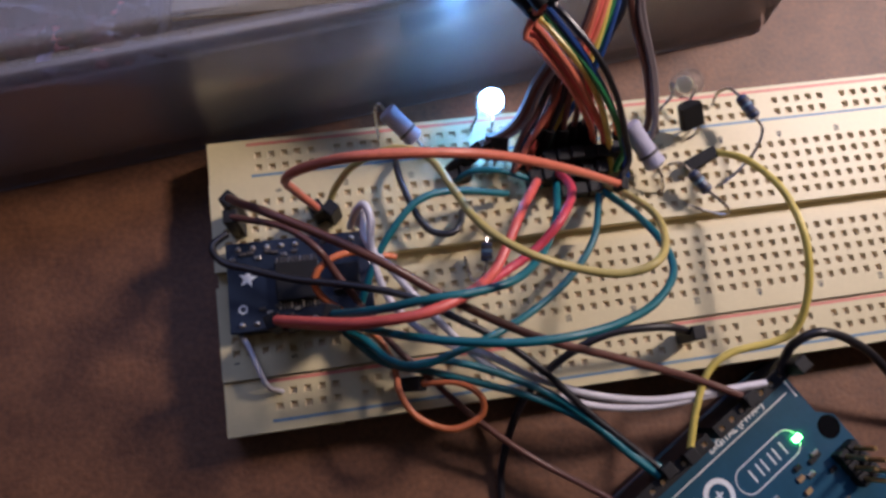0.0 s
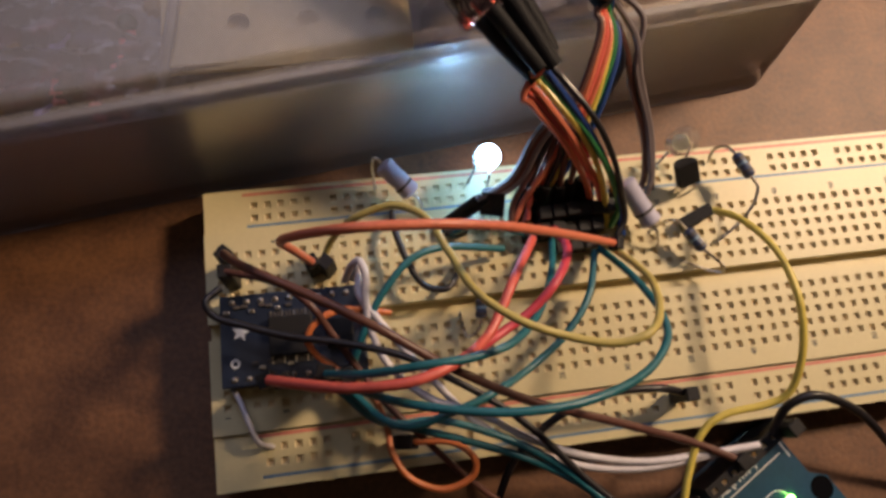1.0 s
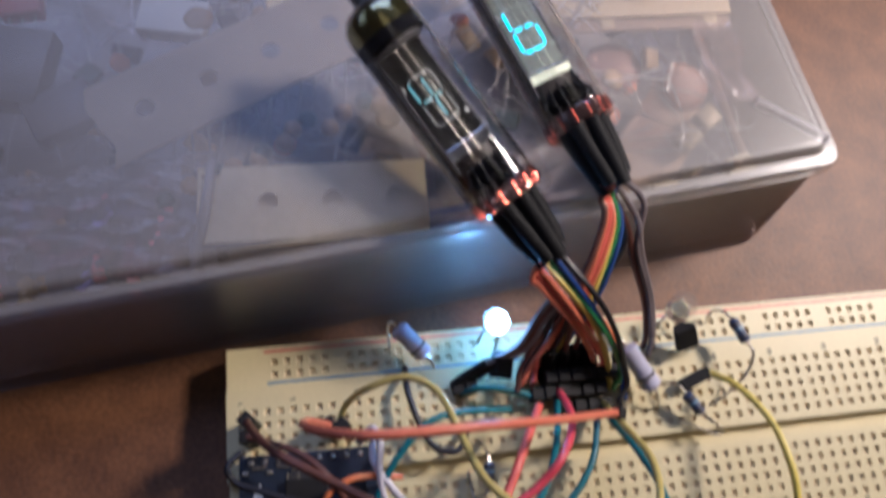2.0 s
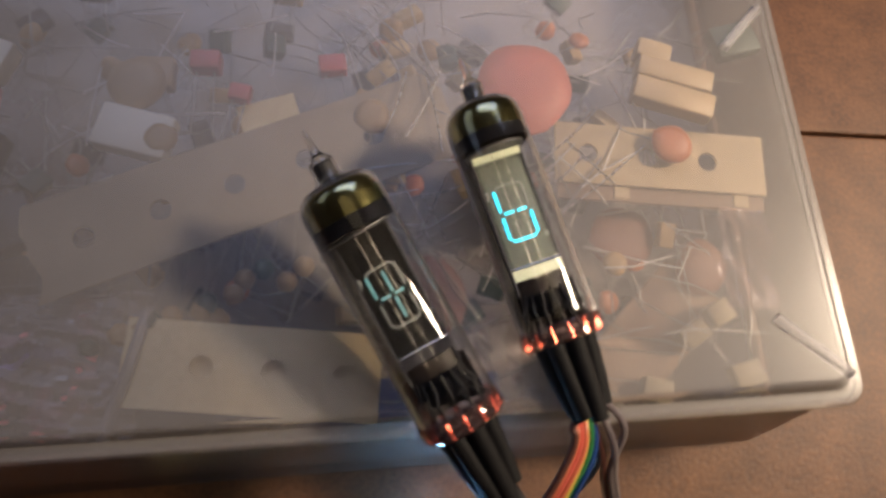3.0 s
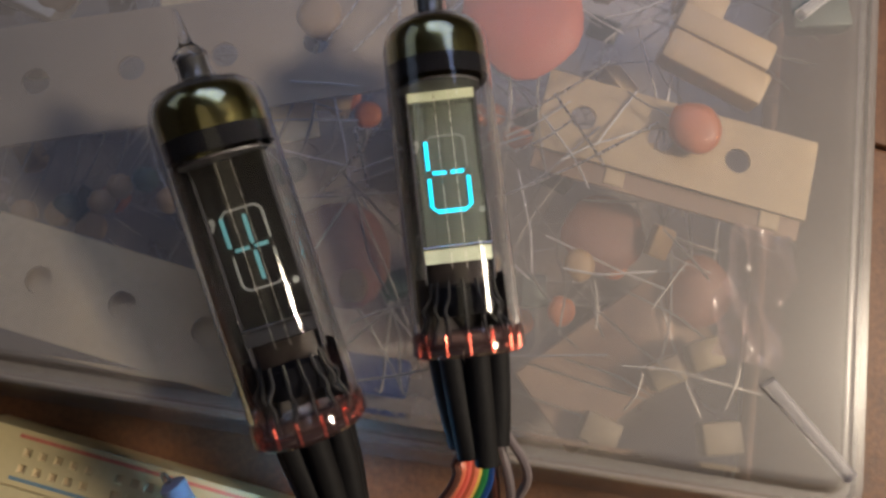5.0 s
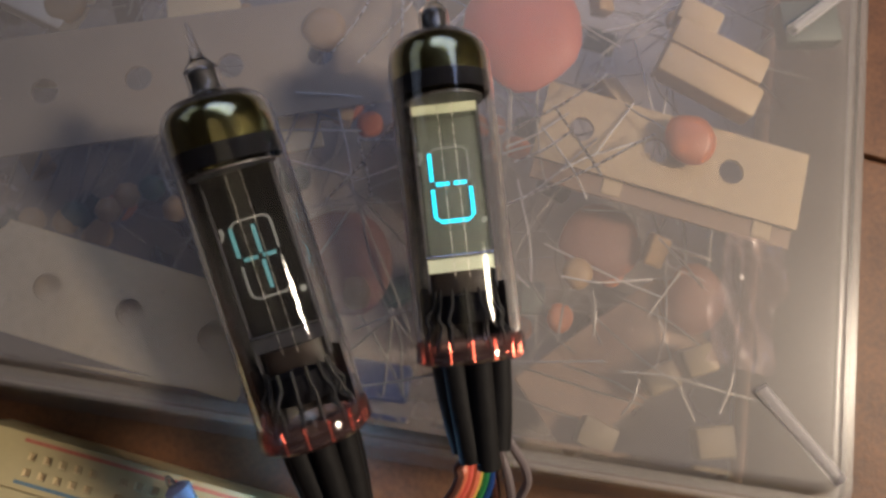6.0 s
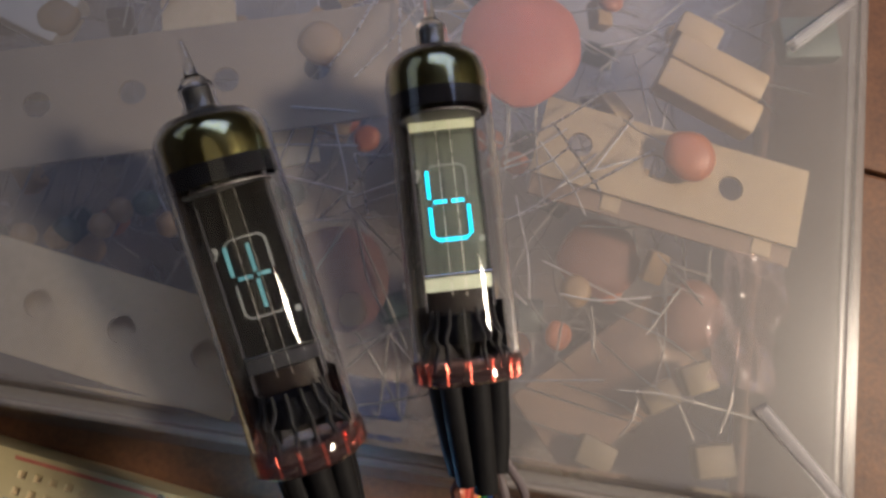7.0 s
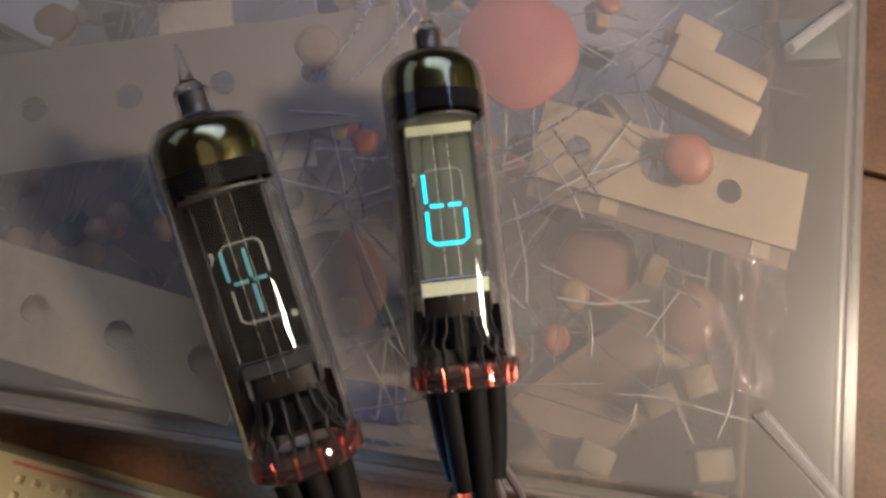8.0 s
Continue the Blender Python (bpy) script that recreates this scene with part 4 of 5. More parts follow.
# darker strands of the left tube that spread over the board
for k, (c, x, y) in enumerate((("grey", 42.6, 29.6), ("brown", 43.8, 30.4), ("grey", 45.2, 29.6), ("black", 57.0, 29.8), ("brown", 58.6, 30.6), ("black", 60.4, 29.8), ("brown", 64.5, 29.8), ("brown", 66.8, 30.4), ("grey", 69.0, 30.8), ("red", 71.0, 29.6), ("orange", 77.0, 27.6))):
    a = Vector((62.0 + 0.55 * k, 41.8 - 0.4 * k, 31.0 - 0.3 * k))
    e = Vector((x, y, 11.5))
    mid = a.lerp(e, 0.55) + Vector((0.6 * (k % 3), 1.6, 2.2))
    if k < 3:
        mid = Vector((55.0 + 0.8 * k, 34.6 - 0.3 * k, 18.5))
    w = thing("lead_wire", (x, y, TOP), "thin %s lead spread over the board" % c, "wire", "lead wires of the tubes")
    part("insulation", sweep(bmesh.new(), (a, a.lerp(mid, 0.5) + Vector((0, 0.8, 0.8)), mid, mid.lerp(e, 0.6) + Vector((0, 0.3, 0.4)), e), 0.62, 8, 6), M_WIRE[c], w, smooth=True)
    part("heat_shrink", sweep(bmesh.new(), (mid.lerp(e, 0.5) + Vector((0, 0.4, 0.5)), mid.lerp(e, 0.75) + Vector((0, 0.25, 0.3)), e, e + Vector((0.1, -0.3, -2.2))), 0.85 if k < 3 else 1.25, 8, 4), M_SLEEVE, w, "black sleeve at the plug", True)


# ---- loose plugs, jumper wires ----
def housing(parent, a, b, size=2.5, label="black plug housing"):
    """A square black plug between a and b, with a mouth for the wire."""
    m = along(a, b)
    ln = (Vector(b) - Vector(a)).length
    bm = box(bmesh.new(), -size / 2, size / 2, -size / 2, size / 2, 0, ln, m, 0.22)
    box(bm, -size / 2 - 0.03, size / 2 + 0.03, -size * 0.2, size * 0.2, ln * 0.3, ln * 0.55, m, 0.05)
    return part("plug", bm, M_BLACK, parent, label)


def jumper(colour, pts, label, r=0.80, plugs=(), pins=()):
    """An insulated jumper wire; plugs are pairs of ends for black housings, pins bare ends."""
    low, r = min(pts, key=lambda q: q[2]), r * 0.87
    w = thing("jumper_wire", low, label, "wire", "jumper wires")
    part("insulation", sweep(bmesh.new(), pts, r, 10, 7), M_WIRE[colour], w, smooth=True)
    for a, b in plugs:
        housing(w, a, b)
    for a, b in pins:
        part("bare_end", sweep(bmesh.new(), (a, [0.5 * (u + v) for u, v in zip(a, b)], b), 0.32, 6, 2), M_STEEL, w)
    return w


def up(x, y, z=TOP):
    return (x, y, z)


jumper("coral", [(17.2, 23.5, 16.0), (14.7, 23.2, 27.0), (14.2, 21.8, 36.0), (17.7, 19.4, 46.0), (24.5, 17.5, 53.0), (34.0, 17.2, 52.5), (44.6, 17.4, 48.0), (57.0, 18.1, 37.5), (71.2, 19.6, 21.6)],
       "coral orange jumper wire arched over the board", 0.85, [((17.2, 23.6, 9.6), (17.1, 23.8, 16)), ((72.4, 19.3, 20.9), (71.0, 19.7, 21.7))])
jumper("brown", [(3.3, 24.6, 23.0), (6.8, 20.5, 31.0), (10.9, 17.1, 36.0), (18.1, 12.7, 37.0), (27.4, 6.8, 37.0), (36.9, 0.6, 33.5), (50.1, -6.1, 28.0), (65.4, -11.1, 21.0), (79.7, -16.1, 15.5), (89.0, -20.6, 13.5)],
       "long brown jumper wire to the blue controller board", 0.85, [((2.4, 25.4, 9.6), (2.6, 25.6, 20.5))])
jumper("brown", [(2.6, 22.6, 19), (11.6, 18.8, 22), (16.9, 14.1, 23), (19.9, 9.4, 20), (27.2, -2.2, 16), (33.2, -9.1, 14), (41.3, -17.9, 10), (50.8, -26, 7), (62.2, -34.2, 8), (68, -40, 11)],
       "brown jumper wire running under the bundle", 0.7, [((2.4, 22.7, 9.6), (2.5, 22.7, 19.5))])
jumper("black", [(1.5, 20.0, 18), (-0.9, 17.6, 19), (0.6, 14.8, 19), (5.0, 12.8, 19.5), (12.4, 10, 20), (21.7, 7.5, 21), (30.9, 4.4, 21), (38, 0, 21), (45.1, -4.7, 20), (52.3, -10.8, 18), (59.5, -18.9, 15.5), (67, -26.4, 13.8), (71.5, -31, 13.2)],
       "black jumper wire across the small blue module", 0.75)
jumper("olive", [(19.3, 25.2, 12.0), (21.1, 27.5, 15.0), (25.2, 28.9, 21.5), (32.2, 29.6, 25.0), (37.4, 25.9, 28.0), (39.6, 18.3, 34.0), (42.0, 10.2, 40.0), (47.6, 4.8, 41.5), (54.8, 1.7, 40.5), (61.3, -0.0, 40.5), (66.4, 0.8, 41.0), (70.4, 4.5, 37.0), (72.5, 10.6, 31.0), (71.8, 16.9, 23.0), (72.2, 22.6, 12.0)],
       "pale yellow jumper wire in a wide loop", 0.75, [((19.8, 23.2, 9.6), (19.6, 23.4, 16))])
jumper("yellow", [(95.3, 26.6, 12.6), (98.1, 22.5, 18), (100.7, 15.4, 22), (101.3, 8.2, 24), (101.2, 2, 24), (100.5, -4.6, 22), (98.6, -10, 19), (95, -11.7, 17), (87.2, -12.5, 16), (82.6, -15.2, 15), (79.2, -21.5, 14), (76.6, -28.6, 13.3)],
       "yellow jumper wire curving down to the controller board", 0.78, [((89.6, 24.4, 11.2), (95.6, 26.7, 12.6))])
jumper("salmon", [(57.2, 22.6, 19.0), (50.7, 14.0, 29.0), (47.0, 8.1, 31.0), (43.8, 4.0, 32.5), (38.3, 0.4, 36.5), (31.2, -1.7, 38.5), (23.1, -1.3, 35.5), (16.2, 0.4, 31.0), (9.7, 2.4, 26.0)], "salmon red jumper wire to the small module", 0.95, [((8.6, 3.6, 13.2), (8.9, 2.6, 25.2))])
jumper("red", [(63.0, 26.3, 13.0), (62.1, 19.2, 23.0), (57.6, 12.6, 29.0), (52.6, 8.1, 28.5), (47.2, 5.1, 29.0), (40.7, 1.7, 32.5), (34.0, -0.9, 35.0), (27.2, -1.3, 34.0), (19.5, -0.4, 29.5), (10.3, 2.2, 24.0)], "crimson jumper wire beside the salmon one", 0.9, [((11.0, 3.4, 13.2), (11.2, 2.4, 23.4))])
jumper("teal", [(53, 23.2, 12), (41.7, 23.1, 18), (35.2, 21.3, 20), (30.6, 17.2, 20), (27.1, 12.8, 19), (23.8, 6.6, 17), (22.3, 3.2, 14.4)], "teal jumper wire looped behind the module", 0.78)
jumper("teal", [(62.5, 23.8, 13.0), (59.6, 16.0, 19.0), (54.2, 8.1, 27.5), (47.9, 2.8, 33.5), (41.0, 0.9, 36.5), (33.2, 0.5, 37.5), (24.9, 0.8, 32.5), (18.6, 2.3, 25.0)], "teal jumper wire to the module", 0.78, [((18.4, 3.4, 13.2), (18.2, 2.8, 25))])
jumper("teal", [(70.3, 20.5, 13.0), (66.7, 11.7, 16.0), (60.6, 4.8, 17.0), (53.1, -0.2, 18.5), (44.8, -4.1, 23.0), (36.8, -6.5, 23.5), (31.1, -7.5, 21.5), (26.7, -5.5, 18.0), (22.4, -0.7, 15.0), (18.7, 1.7, 14.0)], "teal jumper wire swung out past the rail", 0.78)
jumper("teal", [(71.5, 21.0, 13.0), (73.3, 13.0, 22.0), (74.6, 5.5, 27.5), (73.4, 0.2, 30.0), (67.1, -4.6, 33.5), (57.1, -7.4, 38.0), (46.4, -7.9, 40.0), (37.1, -6.4, 38.5), (29.4, -4.0, 34.5), (22.8, -0.6, 26.0)], "teal jumper wire in the widest loop", 0.78, [((21.4, 3.4, 13.2), (22.0, 1.6, 25.6))])
jumper("teal", [(19.5, 0.9, 13.6), (25.7, -5.4, 14), (33.3, -8.1, 15), (42.7, -11.7, 15), (52.2, -15.9, 14.5), (60, -21.1, 14), (65.7, -26.7, 13.6), (71.4, -30.2, 13.2)], "teal jumper wire to the controller board", 0.78)
jumper("teal", [(20.5, 0.2, 13.6), (24.4, -4.0, 15), (29.0, -6.6, 16.6), (36, -6.9, 17.5), (44, -9.8, 16.5), (53.5, -15.0, 15.5), (60.5, -21.2, 14.6), (66.4, -27.6, 13.8), (70.4, -31.4, 13.2)], "dark teal jumper wire beside its neighbour", 0.78)
jumper("white", [(22.6, 20, 13), (24.2, 21.2, 19), (25.7, 21.4, 21), (26.5, 18.5, 21), (26, 14.7, 20), (26.6, 9, 18), (28.9, 3.4, 17), (34.9, -2.9, 17), (43.2, -6.7, 17), (50.6, -11.4, 16), (60.4, -15.9, 14.6), (72, -18.6, 14), (83.7, -18.7, 13.6), (93.5, -18.6, 13.4)], "white jumper wire to the controller board", 0.78)
jumper("white", [(24, 20.3, 13), (25.6, 21.2, 18), (25, 16.1, 19), (27.9, 11.2, 19), (31.2, 6.6, 18), (37.1, -1.4, 17), (43.1, -8.2, 16), (52.6, -14, 14.5), (61.6, -18.1, 13.8), (72.2, -19.7, 13.4), (84.7, -19.1, 13.2), (92.4, -18.8, 13.2)], "white jumper wire beside its neighbour", 0.75)
jumper("orange", [(30.1, 12.7, 16), (22.3, 13.4, 20), (17.6, 11.7, 21), (15.7, 9, 20), (17, 6.3, 18), (20.9, 3.1, 16), (25.3, -1.2, 14), (27.4, -6.5, 14), (27.8, -11, 15), (30.3, -15.6, 15), (35.8, -18.3, 14), (41, -16.9, 14), (41.6, -13.7, 15), (37.9, -10.7, 15), (31.4, -9.8, 13.4)],
       "orange jumper wire curled over the board's edge", 0.68, [((28.8, -9.6, 11.2), (32.0, -9.9, 13.6))])
jumper("black", [(80.6, -7.6, 15.5), (74.6, -6.4, 18), (65.3, -6.3, 18), (58.3, -8.5, 16), (53.5, -11.5, 12.6), (49.4, -16.2, 7), (45.9, -23.9, 3), (44.3, -31.5, 1.2), (44, -50, 1.0), (47, -80, 1.0)],
       "black jumper wire trailing over the board's edge", 0.85, [((81.6, -8.2, 9.6), (81.6, -8.2, 17.6))])
jumper("black", [(97.2, -17.4, 12.6), (97.6, -15.0, 14), (99.4, -12.3, 16.5), (104.3, -11.4, 18), (113.5, -15.5, 14.5), (123.3, -23.8, 8), (134, -32.8, 2), (160, -50, 1.0), (190, -60, 1.0)], "black wire leaving the controller board", 0.95)
jumper("black", [(33.0, 34.1, 9.3), (32.7, 30.2, 13), (33.4, 25.8, 14), (35.3, 20, 14), (37.5, 17, 14), (41, 16.3, 14), (43, 18.3, 13), (44.1, 21.5, 9.3)], "short black jumper wire bent in a U", 0.75)
jumper("white", [(1.1, 3.1, 9.3), (2.6, 0.9, 12.4), (4.1, -3.2, 13), (5.3, -6.5, 11.6), (7.3, -7.5, 8.3)], "short white jumper wire to the near rail", 0.55)
jumper("teal", [(43.6, 27.4, 11), (47, 27.8, 14), (52, 27.0, 14.5), (57, 25.5, 13), (60, 24.2, 11)], "short dark teal wire under the plugs", 0.7)

# plugs that stand in the controller board's near socket
for c, x, y in (("black", 89.4, -20.9), ("black", 76.4, -28.9), ("black", 71.8, -30.6)):
    plug = thing("header_plug", (x, y, 13.1), "black plug standing in the socket header", "plug", "plugs in the socket header")
    part("plug", box(bmesh.new(), -1.2, 1.2, -1.2, 1.2, 13.0, 15.2, Matrix.Translation((x, y, 0)) @ pose(0, 0, 0, 0, 0, 30), 0.2), M_BLACK, plug)

# black plug strips where the ribbon wires enter the board
for x0, x1, y, z1, count in ((42.0, 47.0, 28.6, 12.6, 2), (57.4, 72.8, 25.6, 14.6, 6), (60.2, 75.6, 28.4, 16.5, 6), (63.4, 74.2, 22.6, 12.6, 4)):
    strip = thing("plug_strip", ((x0 + x1) / 2, y, TOP), "row of black plug housings pressed into the board", "plug", "plug strips")
    for k in range(count):
        a = x0 + (x1 - x0) * k / count
        part("plug", box(bmesh.new(), a + 0.06, a + (x1 - x0) / count - 0.06, y - 1.25, y + 1.25, TOP, z1 + 0.5 * ((k * 7) % 3 - 1), bevel=0.2), M_BLACK, strip)


# ---- resistors, transistors, lamps on the board ----
def resistor(a, b, r, material, leads, bands, label):
    """A lacquered resistor between a and b, its leads given as two bent wires."""
    ob = thing("resistor", (*leads[0][-1][:2], TOP), label, "resistor", "resistors on the board")
    m = along(a, b)
    ln = (Vector(b) - Vector(a)).length
    e = min(1.0, ln * 0.16)
    prof = [(0, 0), (r * 0.7, 0.02), (r, e * 0.5), (r, e * 1.3), (r * 0.93, e * 1.8), (r * 0.93, ln - e * 1.8), (r, ln - e * 1.3), (r, ln - e * 0.5), (r * 0.7, ln - 0.02), (0, ln)]
    part("body", lathe(bmesh.new(), prof, m, 22), material, ob, smooth=True)
    for z, mt in bands:
        part("colour_band", lathe(bmesh.new(), ((r * 0.9, z * ln - 0.28), (r * 1.02, z * ln - 0.26), (r * 1.02, z * ln + 0.26), (r * 0.9, z * ln + 0.28)), m, 22), mt, ob, smooth=True)
    for pts in leads:
        part("lead", sweep(bmesh.new(), pts, 0.30, 6, 5), M_STEEL, ob, smooth=True)
    return ob


resistor((31.8, 41.0, 16.2), (37.0, 35.6, 13.4), 1.95, M_CER, ([(31.8, 41.0, 16.2), (30.7, 42.0, 17.0), (29.9, 41.3, 15.0), (30.2, 38.4, 9.2)], [(37.0, 35.6, 13.4), (38.2, 34.4, 12.8), (38.7, 33.8, 11.5), (38.8, 33.6, 9.2)]), ((0.72, M_INK),), "grey ceramic power resistor leaning on its leads")
resistor((77.2, 32.6, 17.2), (82.4, 24.4, 14.2), 2.05, M_CER, ([(77.2, 32.6, 17.2), (76.4, 33.9, 17.6), (75.6, 34.2, 15), (75.4, 33.4, 9.2)], [(82.4, 24.4, 14.2), (83.2, 22.9, 13.4), (83.9, 21.3, 11.5), (84.2, 20.6, 9.2)]), ((0.7, M_INK),), "grey ceramic power resistor standing over the board")
SB = ((0.24, M_INK), (0.45, M_BLUE), (0.78, M_INK))
resistor((101.7, 36.4, 15.8), (103.4, 31.4, 16.2), 1.15, M_RESB, ([(101.7, 36.4, 15.8), (100.6, 38.6, 14.8), (99.6, 39.3, 12), (99.2, 37.8, 9.2)], [(103.4, 31.4, 16.2), (104.2, 28.6, 16.0), (101.8, 24.2, 13.5), (96.5, 20.5, 10.5), (95.6, 20.3, 9.2)]), SB, "small dark blue resistor on long bent leads")
resistor((88.9, 22.5, 14.2), (91.6, 18.4, 13.6), 1.15, M_RESB, ([(88.9, 22.5, 14.2), (87.4, 24.6, 14.0), (85.8, 25.2, 12), (85.4, 25.2, 9.2)], [(91.6, 18.4, 13.6), (94.6, 15.6, 13.0), (96.0, 14.2, 11.0), (93.5, 15.0, 9.9), (88.0, 18.0, 9.2)]), SB, "small dark blue resistor with one long lead")
resistor((47.0, 13.6, 14.6), (46.6, 10.2, 13.8), 1.1, M_RESB, ([(47.0, 13.6, 14.6), (47.0, 15.2, 14.0), (46.6, 17.8, 9.2)], [(46.6, 10.2, 13.8), (45.8, 8.0, 13.0), (44.0, 7.4, 11.5), (43.5, 9.0, 11.0), (43.4, 12.5, 9.2)]), SB, "small dark blue resistor near the middle groove")


def transistor(x, y, z, turn, label):
    """A black half-round transistor on three legs, bent back so that its flat face looks up."""
    ob = thing("transistor", (x, y, TOP), label, "transistor", "transistors on the board")
    bm = bmesh.new()
    prof = [(2.35 * math.cos(radians(t)), 2.35 * math.sin(radians(t))) for t in range(-35, 216, 18)]
    m = Matrix.Translation((x, y, z)) @ pose(0, 0, 0, -48, 0, turn)
    lo, hi = [bm.verts.new(m @ Vector((u, v, 0))) for u, v in prof], [bm.verts.new(m @ Vector((u * 0.97, v * 0.97, 4.6))) for u, v in prof]
    for k in range(len(prof)):
        j = (k + 1) % len(prof)
        bm.faces.new((lo[k], lo[j], hi[j], hi[k]))
    bm.faces.new(lo)
    bm.faces.new(hi)
    part("case", bm, M_BLACK, ob)
    for k in (-1, 0, 1):
        a = m @ Vector((k * 1.2, 0, 0.2))
        part("leg", sweep(bmesh.new(), (a, (x + k * 1.9, y - 0.4, (z + TOP) / 2 + 0.6), (x + k * 2.5, y - 0.2, 9.2)), 0.27, 6, 4), M_STEEL, ob, smooth=True)
    return ob


transistor(91.8, 32.2, 13.4, 20, "black transistor on three bent legs")
transistor(51.6, 30.0, 13.2, -8, "black transistor behind the plug strip")

M_LENS = clear("lamp_lens", (0.96, 0.96, 0.94), 0.05, (0.9, 0.9, 0.85), 0.05, 1.5)
M_PHOSPHOR = mat("pale_phosphor", (0.74, 0.68, 0.42), 0.5, vary=0.1)
M_LAMP_ON = glow("lit_lamp", (0.22, 0.55, 1.0), 42.0)


def led(base, tip, lit, feet, label):
    """A clear five-millimetre lamp on two legs."""
    ob = thing("indicator_lamp", (feet[0][0], feet[0][1], TOP), label, "indicator lamp", "indicator lamps on the board")
    m = along(base, tip)
    prof = [(0, 0), (2.9, 0), (2.9, 1.0), (2.5, 1.05), (2.5, 4.6), (2.3, 5.8), (1.7, 6.7), (0.9, 7.2), (0, 7.35)]
    part("lens", lathe(bmesh.new(), prof, m, 26), M_LENS, ob, "clear moulded lens", True, False)
    core = lathe(bmesh.new(), ((0, 2.4), (1.3, 2.7), (2.1, 3.6), (2.3, 4.8), (1.9, 6.1), (1.0, 6.8), (0, 7.0)) if lit else ((0, 1.6), (1.5, 2.4), (1.7, 3.4), (1.45, 3.5), (0, 3.2)), m, 20)
    part("glowing_core" if lit else "phosphor_cup", core, M_LAMP_ON if lit else M_PHOSPHOR, ob, "glowing white" if lit else "pale phosphor", True)
    for s, f in zip((-1, 1), feet):
        a = m @ Vector((s * 0.9, 0, 1.6))
        b = m @ Vector((s * 1.1, 0, -1.4))
        part("leg", sweep(bmesh.new(), (a, b, (0.5 * (b.x + f[0]), 0.5 * (b.y + f[1]), 0.5 * (b.z + TOP) + 0.6), (f[0], f[1], 9.2)), 0.28, 6, 4), M_STEEL, ob, smooth=True)
    return ob


led((52.2, 41.2, 13.8), (51.4, 39.0, 20.6), True, ((48.4, 37.8), (51.8, 35.3)), "clear lamp glowing cold white")
led((92.4, 40.6, 15.2), (88.0, 38.2, 19.4), False, ((87.6, 37.8), (91.8, 35.3)), "clear unlit lamp with a pale core")

# ---- small blue module at the end of the board ----
module = thing("driver_module", (12, 10, TOP), "dark blue driver module with white star print", "circuit module")
MODM = Matrix.Translation((-0.2, 3.2, 0)) @ pose(0, 0, 0, 0, 0, -1.0)
mw, mh, mz = 25.6, 16.4, 13.0
part("circuit_board", box(bmesh.new(), 0, mw, 0, mh, mz - 1.5, mz, MODM, 0.25), M_PCB2, module)
for y in (1.3, mh - 1.3):
    part("pin_header", box(bmesh.new(), 0.8, mw - 0.8, y - 1.2, y + 1.2, TOP, mz - 1.5, MODM), M_BLACK, module)
    for k in range(9):
        x = 2.2 + k * P
        part("solder_pin", lathe(bmesh.new(), ((0, 0.7), (0.26, 0.6), (0.3, 0.25), (0.6, 0.0), (0.6, -0.05)), MODM @ Matrix.Translation((x, y, mz)), 10), M_STEEL, module, smooth=True)
part("main_chip", box(bmesh.new(), 8.6, 16.4, 4.6, 11.6, mz, mz + 1.7, MODM, 0.25), M_BLACK, module)
for s in (0, 1):
    for k in range(11):
        x = 9.0 + k * 0.68
        y = 4.0 if s == 0 else 12.2
        part("chip_leg", box(bmesh.new(), x - 0.17, x + 0.17, y - 0.6, y + 0.6, mz, mz + 0.35, MODM), M_INK if k % 3 else M_STEEL, module)
part("side_chip", box(bmesh.new(), 18.6, 23.4, 5.4, 10.4, mz, mz + 1.5, MODM, 0.2), M_BLACK, module)
rnd = random.Random(11)
for k in range(16):
    x, y = 1.2 + (k % 8) * 1.55 + rnd.uniform(-0.3, 0.3), (13.2 if k < 8 else 3.2) + rnd.uniform(-0.3, 0.3) + (0.9 if k % 3 else 0)
    if y < 5 and x < 5:
        continue
    part("chip_part", box(bmesh.new(), x - 0.55, x + 0.55, y - 0.3, y + 0.3, mz, mz + 0.5, MODM, 0.08), (M_STEEL, M_INK, M_INK)[k % 3], module)
star = bmesh.new()
vs = [star.verts.new(MODM @ Vector((3.6 + (1.75 if k % 2 == 0 else 0.75) * math.sin(math.pi * k / 5 + 0.2), 9.6 + (1.75 if k % 2 == 0 else 0.75) * math.cos(math.pi * k / 5 + 0.2), mz + 0.03))) for k in range(10)]
star.faces.new(vs)
part("star_print", star, M_WHITE, module, "white star print")
part("mounting_ring", lathe(bmesh.new(), ((0.45, 0.04), (0.45, 0.06), (0.85, 0.06), (0.85, 0.04)), MODM @ Matrix.Translation((2.5, 4.1, mz)), 18), M_WHITE, module, "white ring round a hole")

# ---- blue controller board ----
uno = thing("controller_board", (90, -60, 0), "blue microcontroller board with black headers", "circuit board")
UM = Matrix.Translation((69.1, -92.3, 0)) @ pose(0, 0, 0, 0, 0, 30)
UZ = 4.6
outline = [(0, 0), (66.04, 0), (66.04, 1.3), (68.58, 3.8), (68.58, 36.6), (66.04, 39.1), (66.04, 50.9), (64.6, 52.2), (0, 52.2)]
bm = bmesh.new()
lo, hi = [bm.verts.new(UM @ Vector((x, y, UZ - 1.6))) for x, y in outline], [bm.verts.new(UM @ Vector((x, y, UZ))) for x, y in outline]
for k in range(len(outline)):
    j = (k + 1) % len(outline)
    bm.faces.new((lo[k], lo[j], hi[j], hi[k]))
bm.faces.new(lo)
bm.faces.new(hi)
part("circuit_board", bm, M_PCB, uno)
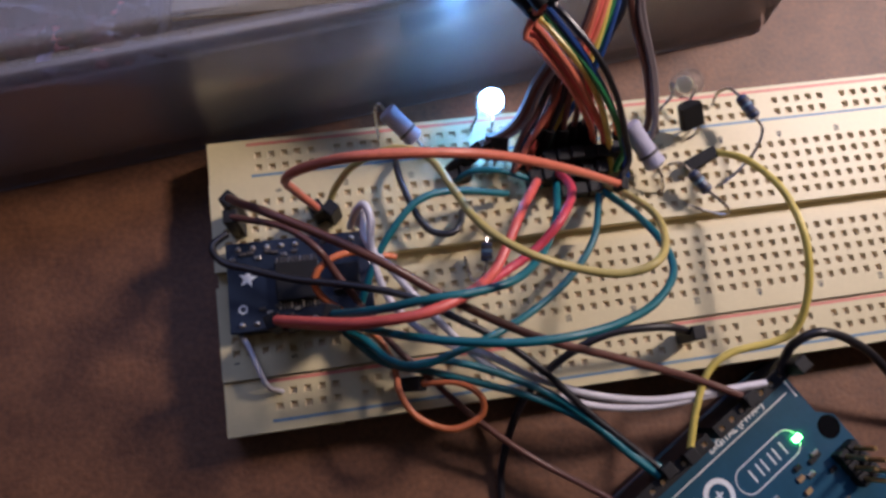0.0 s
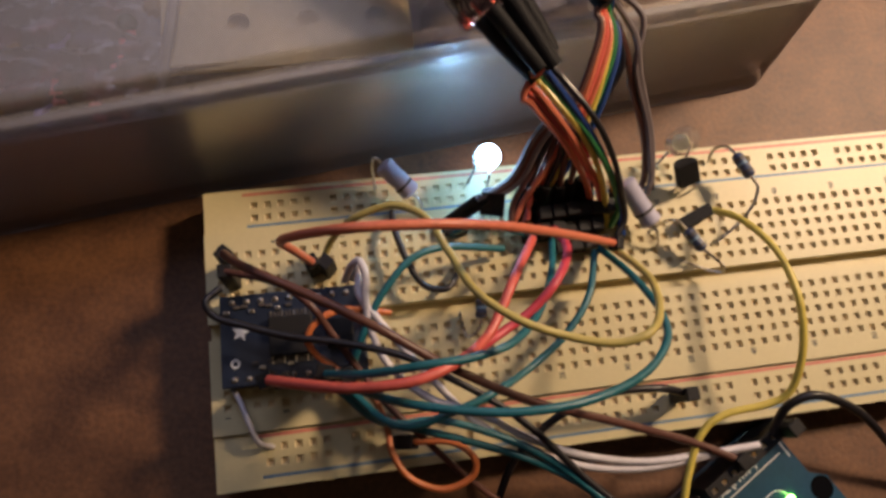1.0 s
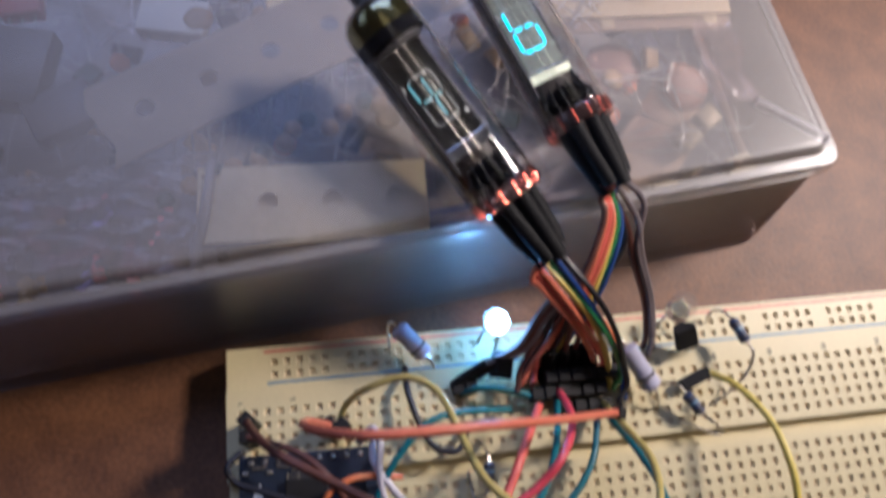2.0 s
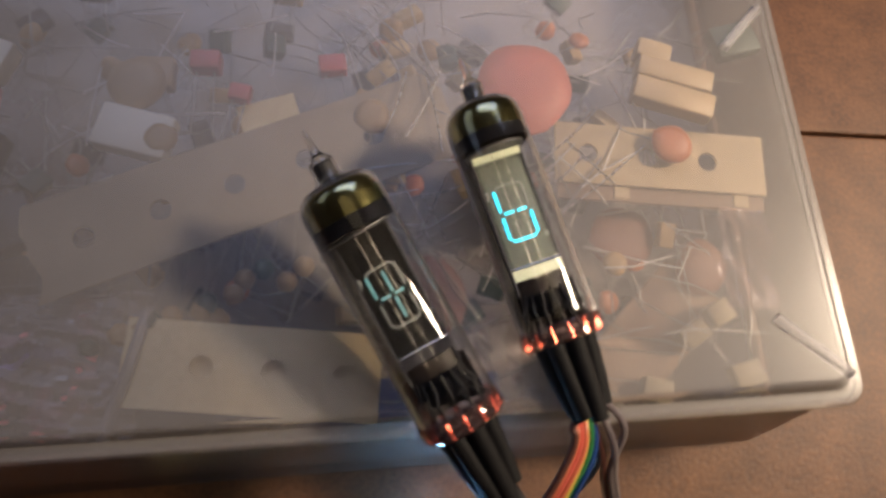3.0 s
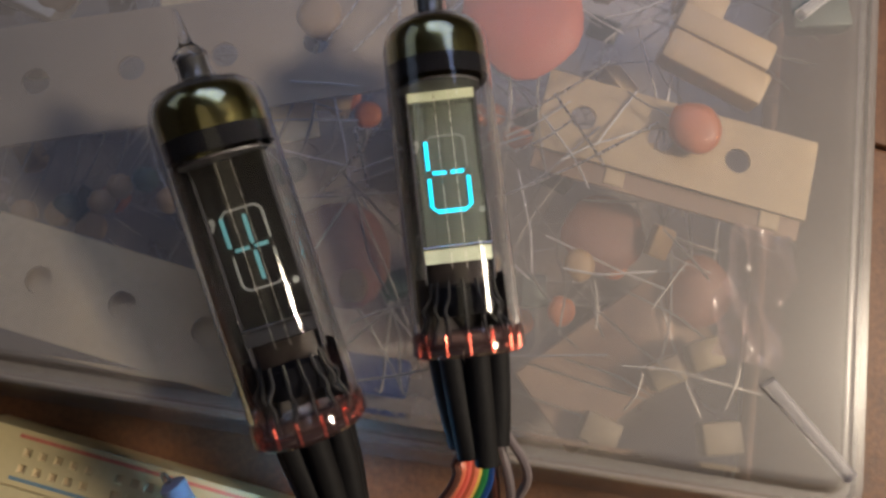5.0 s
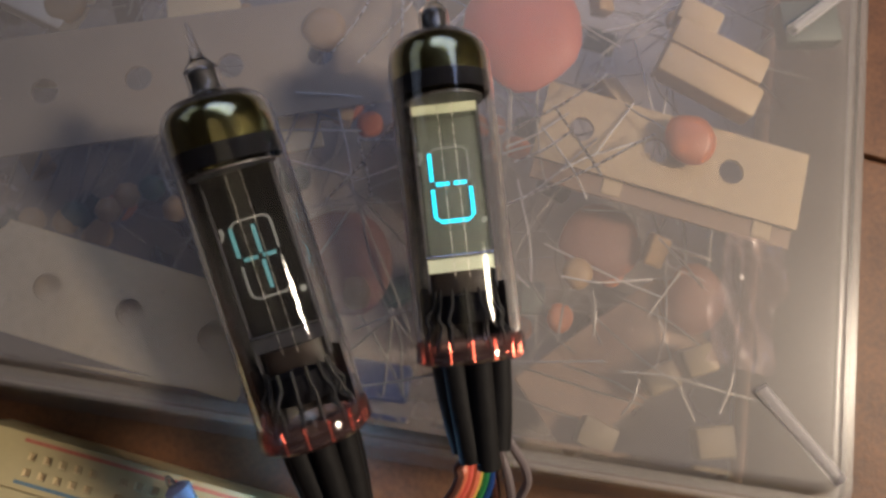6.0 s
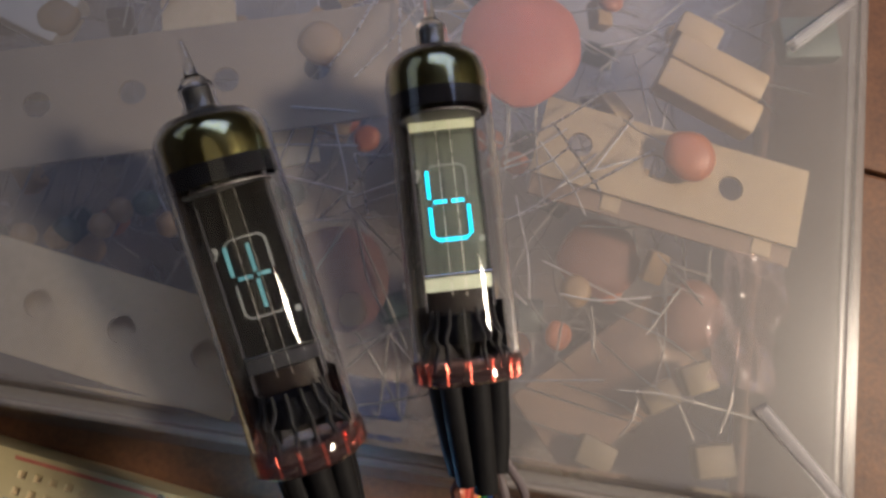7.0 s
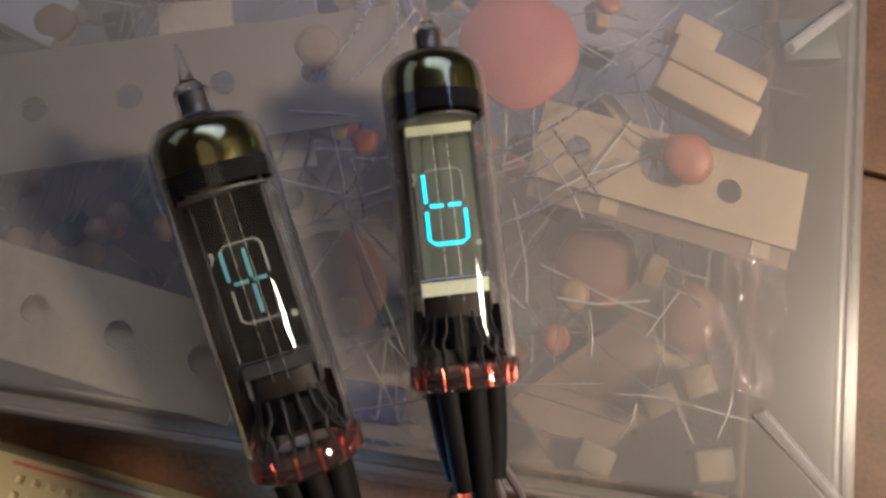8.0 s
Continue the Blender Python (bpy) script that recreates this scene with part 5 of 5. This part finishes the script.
for x0, x1, y in ((17.5, 43.2, 50.8), (44.8, 65.2, 50.8), (26.7, 47.0, 2.5), (49.5, 64.8, 2.5)):
    h = part("socket_header", perforated(x0, x1, y - 1.27, y + 1.27, UZ, UZ + 8.5, [x0 + 1.27 + k * P for k in range(int((x1 - x0) / P))], [y], half=0.4), (M_BLACK, M_HOLE), uno)
    h.data.transform(Matrix.Translation(UM.translation * MM) @ UM.to_3x3().to_4x4())
# flat black discs: the dark inside of each hole is painted
for x, y in ((14, 2.5), (15.2, 50.7), (66.1, 7.6), (66.1, 35.5)):
    part("mounting_hole", lathe(bmesh.new(), ((0, 0.02), (1.6, 0.02), (1.6, 0.06), (2.3, 0.05), (2.3, 0.0)), UM @ Matrix.Translation((x, y, UZ)), 20), (M_VOID,), uno, "black disc painted as the shade in a hole")
for k in range(6):
    x, y = 63.6 + (k % 2) * P, 25.4 + (k // 2) * P
    part("programming_pin", box(bmesh.new(), x - 0.32, x + 0.32, y - 0.32, y + 0.32, UZ, UZ + 8.2, UM), M_GOLD, uno)
    part("pin_collar", box(bmesh.new(), x - 1.2, x + 1.2, y - 1.2, y + 1.2, UZ, UZ + 2.5, UM, 0.3), M_BLACK, uno)
part("processor", box(bmesh.new(), 27, 62, 12, 20, UZ, UZ + 5, UM, 0.3), M_BLACK, uno)
part("power_lamp", box(bmesh.new(), 58.6, 60.2, 37.6, 38.5, UZ, UZ + 0.7, UM, 0.1), glow("green_lamp", (0.12, 1.0, 0.10), 30.0), uno, "glowing green lamp")
lettering("header_print", "DIGITAL (PWM~)", 1.9, UM @ Matrix.Translation((51.5, 46.8, UZ + 0.02)), M_WHITE, uno)
part("print_line", box(bmesh.new(), 28, 64.0, 45.1, 45.35, UZ, UZ + 0.02, UM), M_WHITE, uno)
part("edge_line", box(bmesh.new(), 65.0, 65.4, 43.5, 50.5, UZ, UZ + 0.02, UM), M_WHITE, uno)
for k in range(14):
    x = 63.6 - k * P - (1.6 if k > 7 else 0)
    part("pin_mark", box(bmesh.new(), x - 0.25, x + 0.25, 48.3, 49.2, UZ, UZ + 0.02, UM), M_WHITE, uno)
ringm = UM @ Matrix.Translation((52.0, 38.4, UZ))
b = bmesh.new()
oval = [(5.2 + 2.6 * math.cos(radians(t)) if abs(t) <= 90 else -5.2 + 2.6 * math.cos(radians(t)), 2.6 * math.sin(radians(t))) for t in range(-180, 180, 12)]
sweep(b, [ringm @ Vector((u, v, 0.02)) for u, v in oval + oval[:1]], 0.14, 5, raw=True)
part("oval_print", b, M_WHITE, uno, "white oval outline")
for k, x in enumerate((-3.2, 0.0, 3.2)):
    b = box(bmesh.new(), x - 1.1, x - 0.75, -1.3, 1.3, 0, 0.03, ringm)
    box(b, x + 0.75, x + 1.1, -1.3, 1.3, 0, 0.03, ringm)
    part("block_mark", b, M_WHITE, uno, "plain white mark")
for s in (-1, 1):
    c = UM @ Matrix.Translation((37.4 + s * 3.0, 40.0, UZ))
    part("ring_print", lathe(bmesh.new(), ((2.1, 0.0), (2.1, 0.04), (3.1, 0.04), (3.1, 0.0)), c, 30), M_WHITE, uno, "bold white ring")
    b = box(bmesh.new(), -0.9, 0.9, -0.22, 0.22, 0, 0.03, c)
    if s > 0:
        box(b, -0.22, 0.22, -0.9, 0.9, 0.031, 0.04, c)
    part("ring_mark", b, M_WHITE, uno)
rnd = random.Random(3)
for k in range(18):
    x, y = rnd.uniform(48, 65), rnd.uniform(22, 35)
    if x > 61.5 and 23 < y < 33:
        continue
    part("chip_part", box(bmesh.new(), x - 0.8, x + 0.8, y - 0.45, y + 0.45, UZ, UZ + 0.6, UM, 0.1), (M_STEEL, M_CAP["tan"], M_BLACK)[k % 3], uno)
part("plug_row", box(bmesh.new(), 62.6, 65.2, 49.5, 52, UZ + 8.5, UZ + 13, UM, 0.2), M_BLACK, uno)
part("solder_side_feet", box(bmesh.new(), 10, 60, 5, 48, 0, UZ - 1.6, UM), M_BLACK, uno)
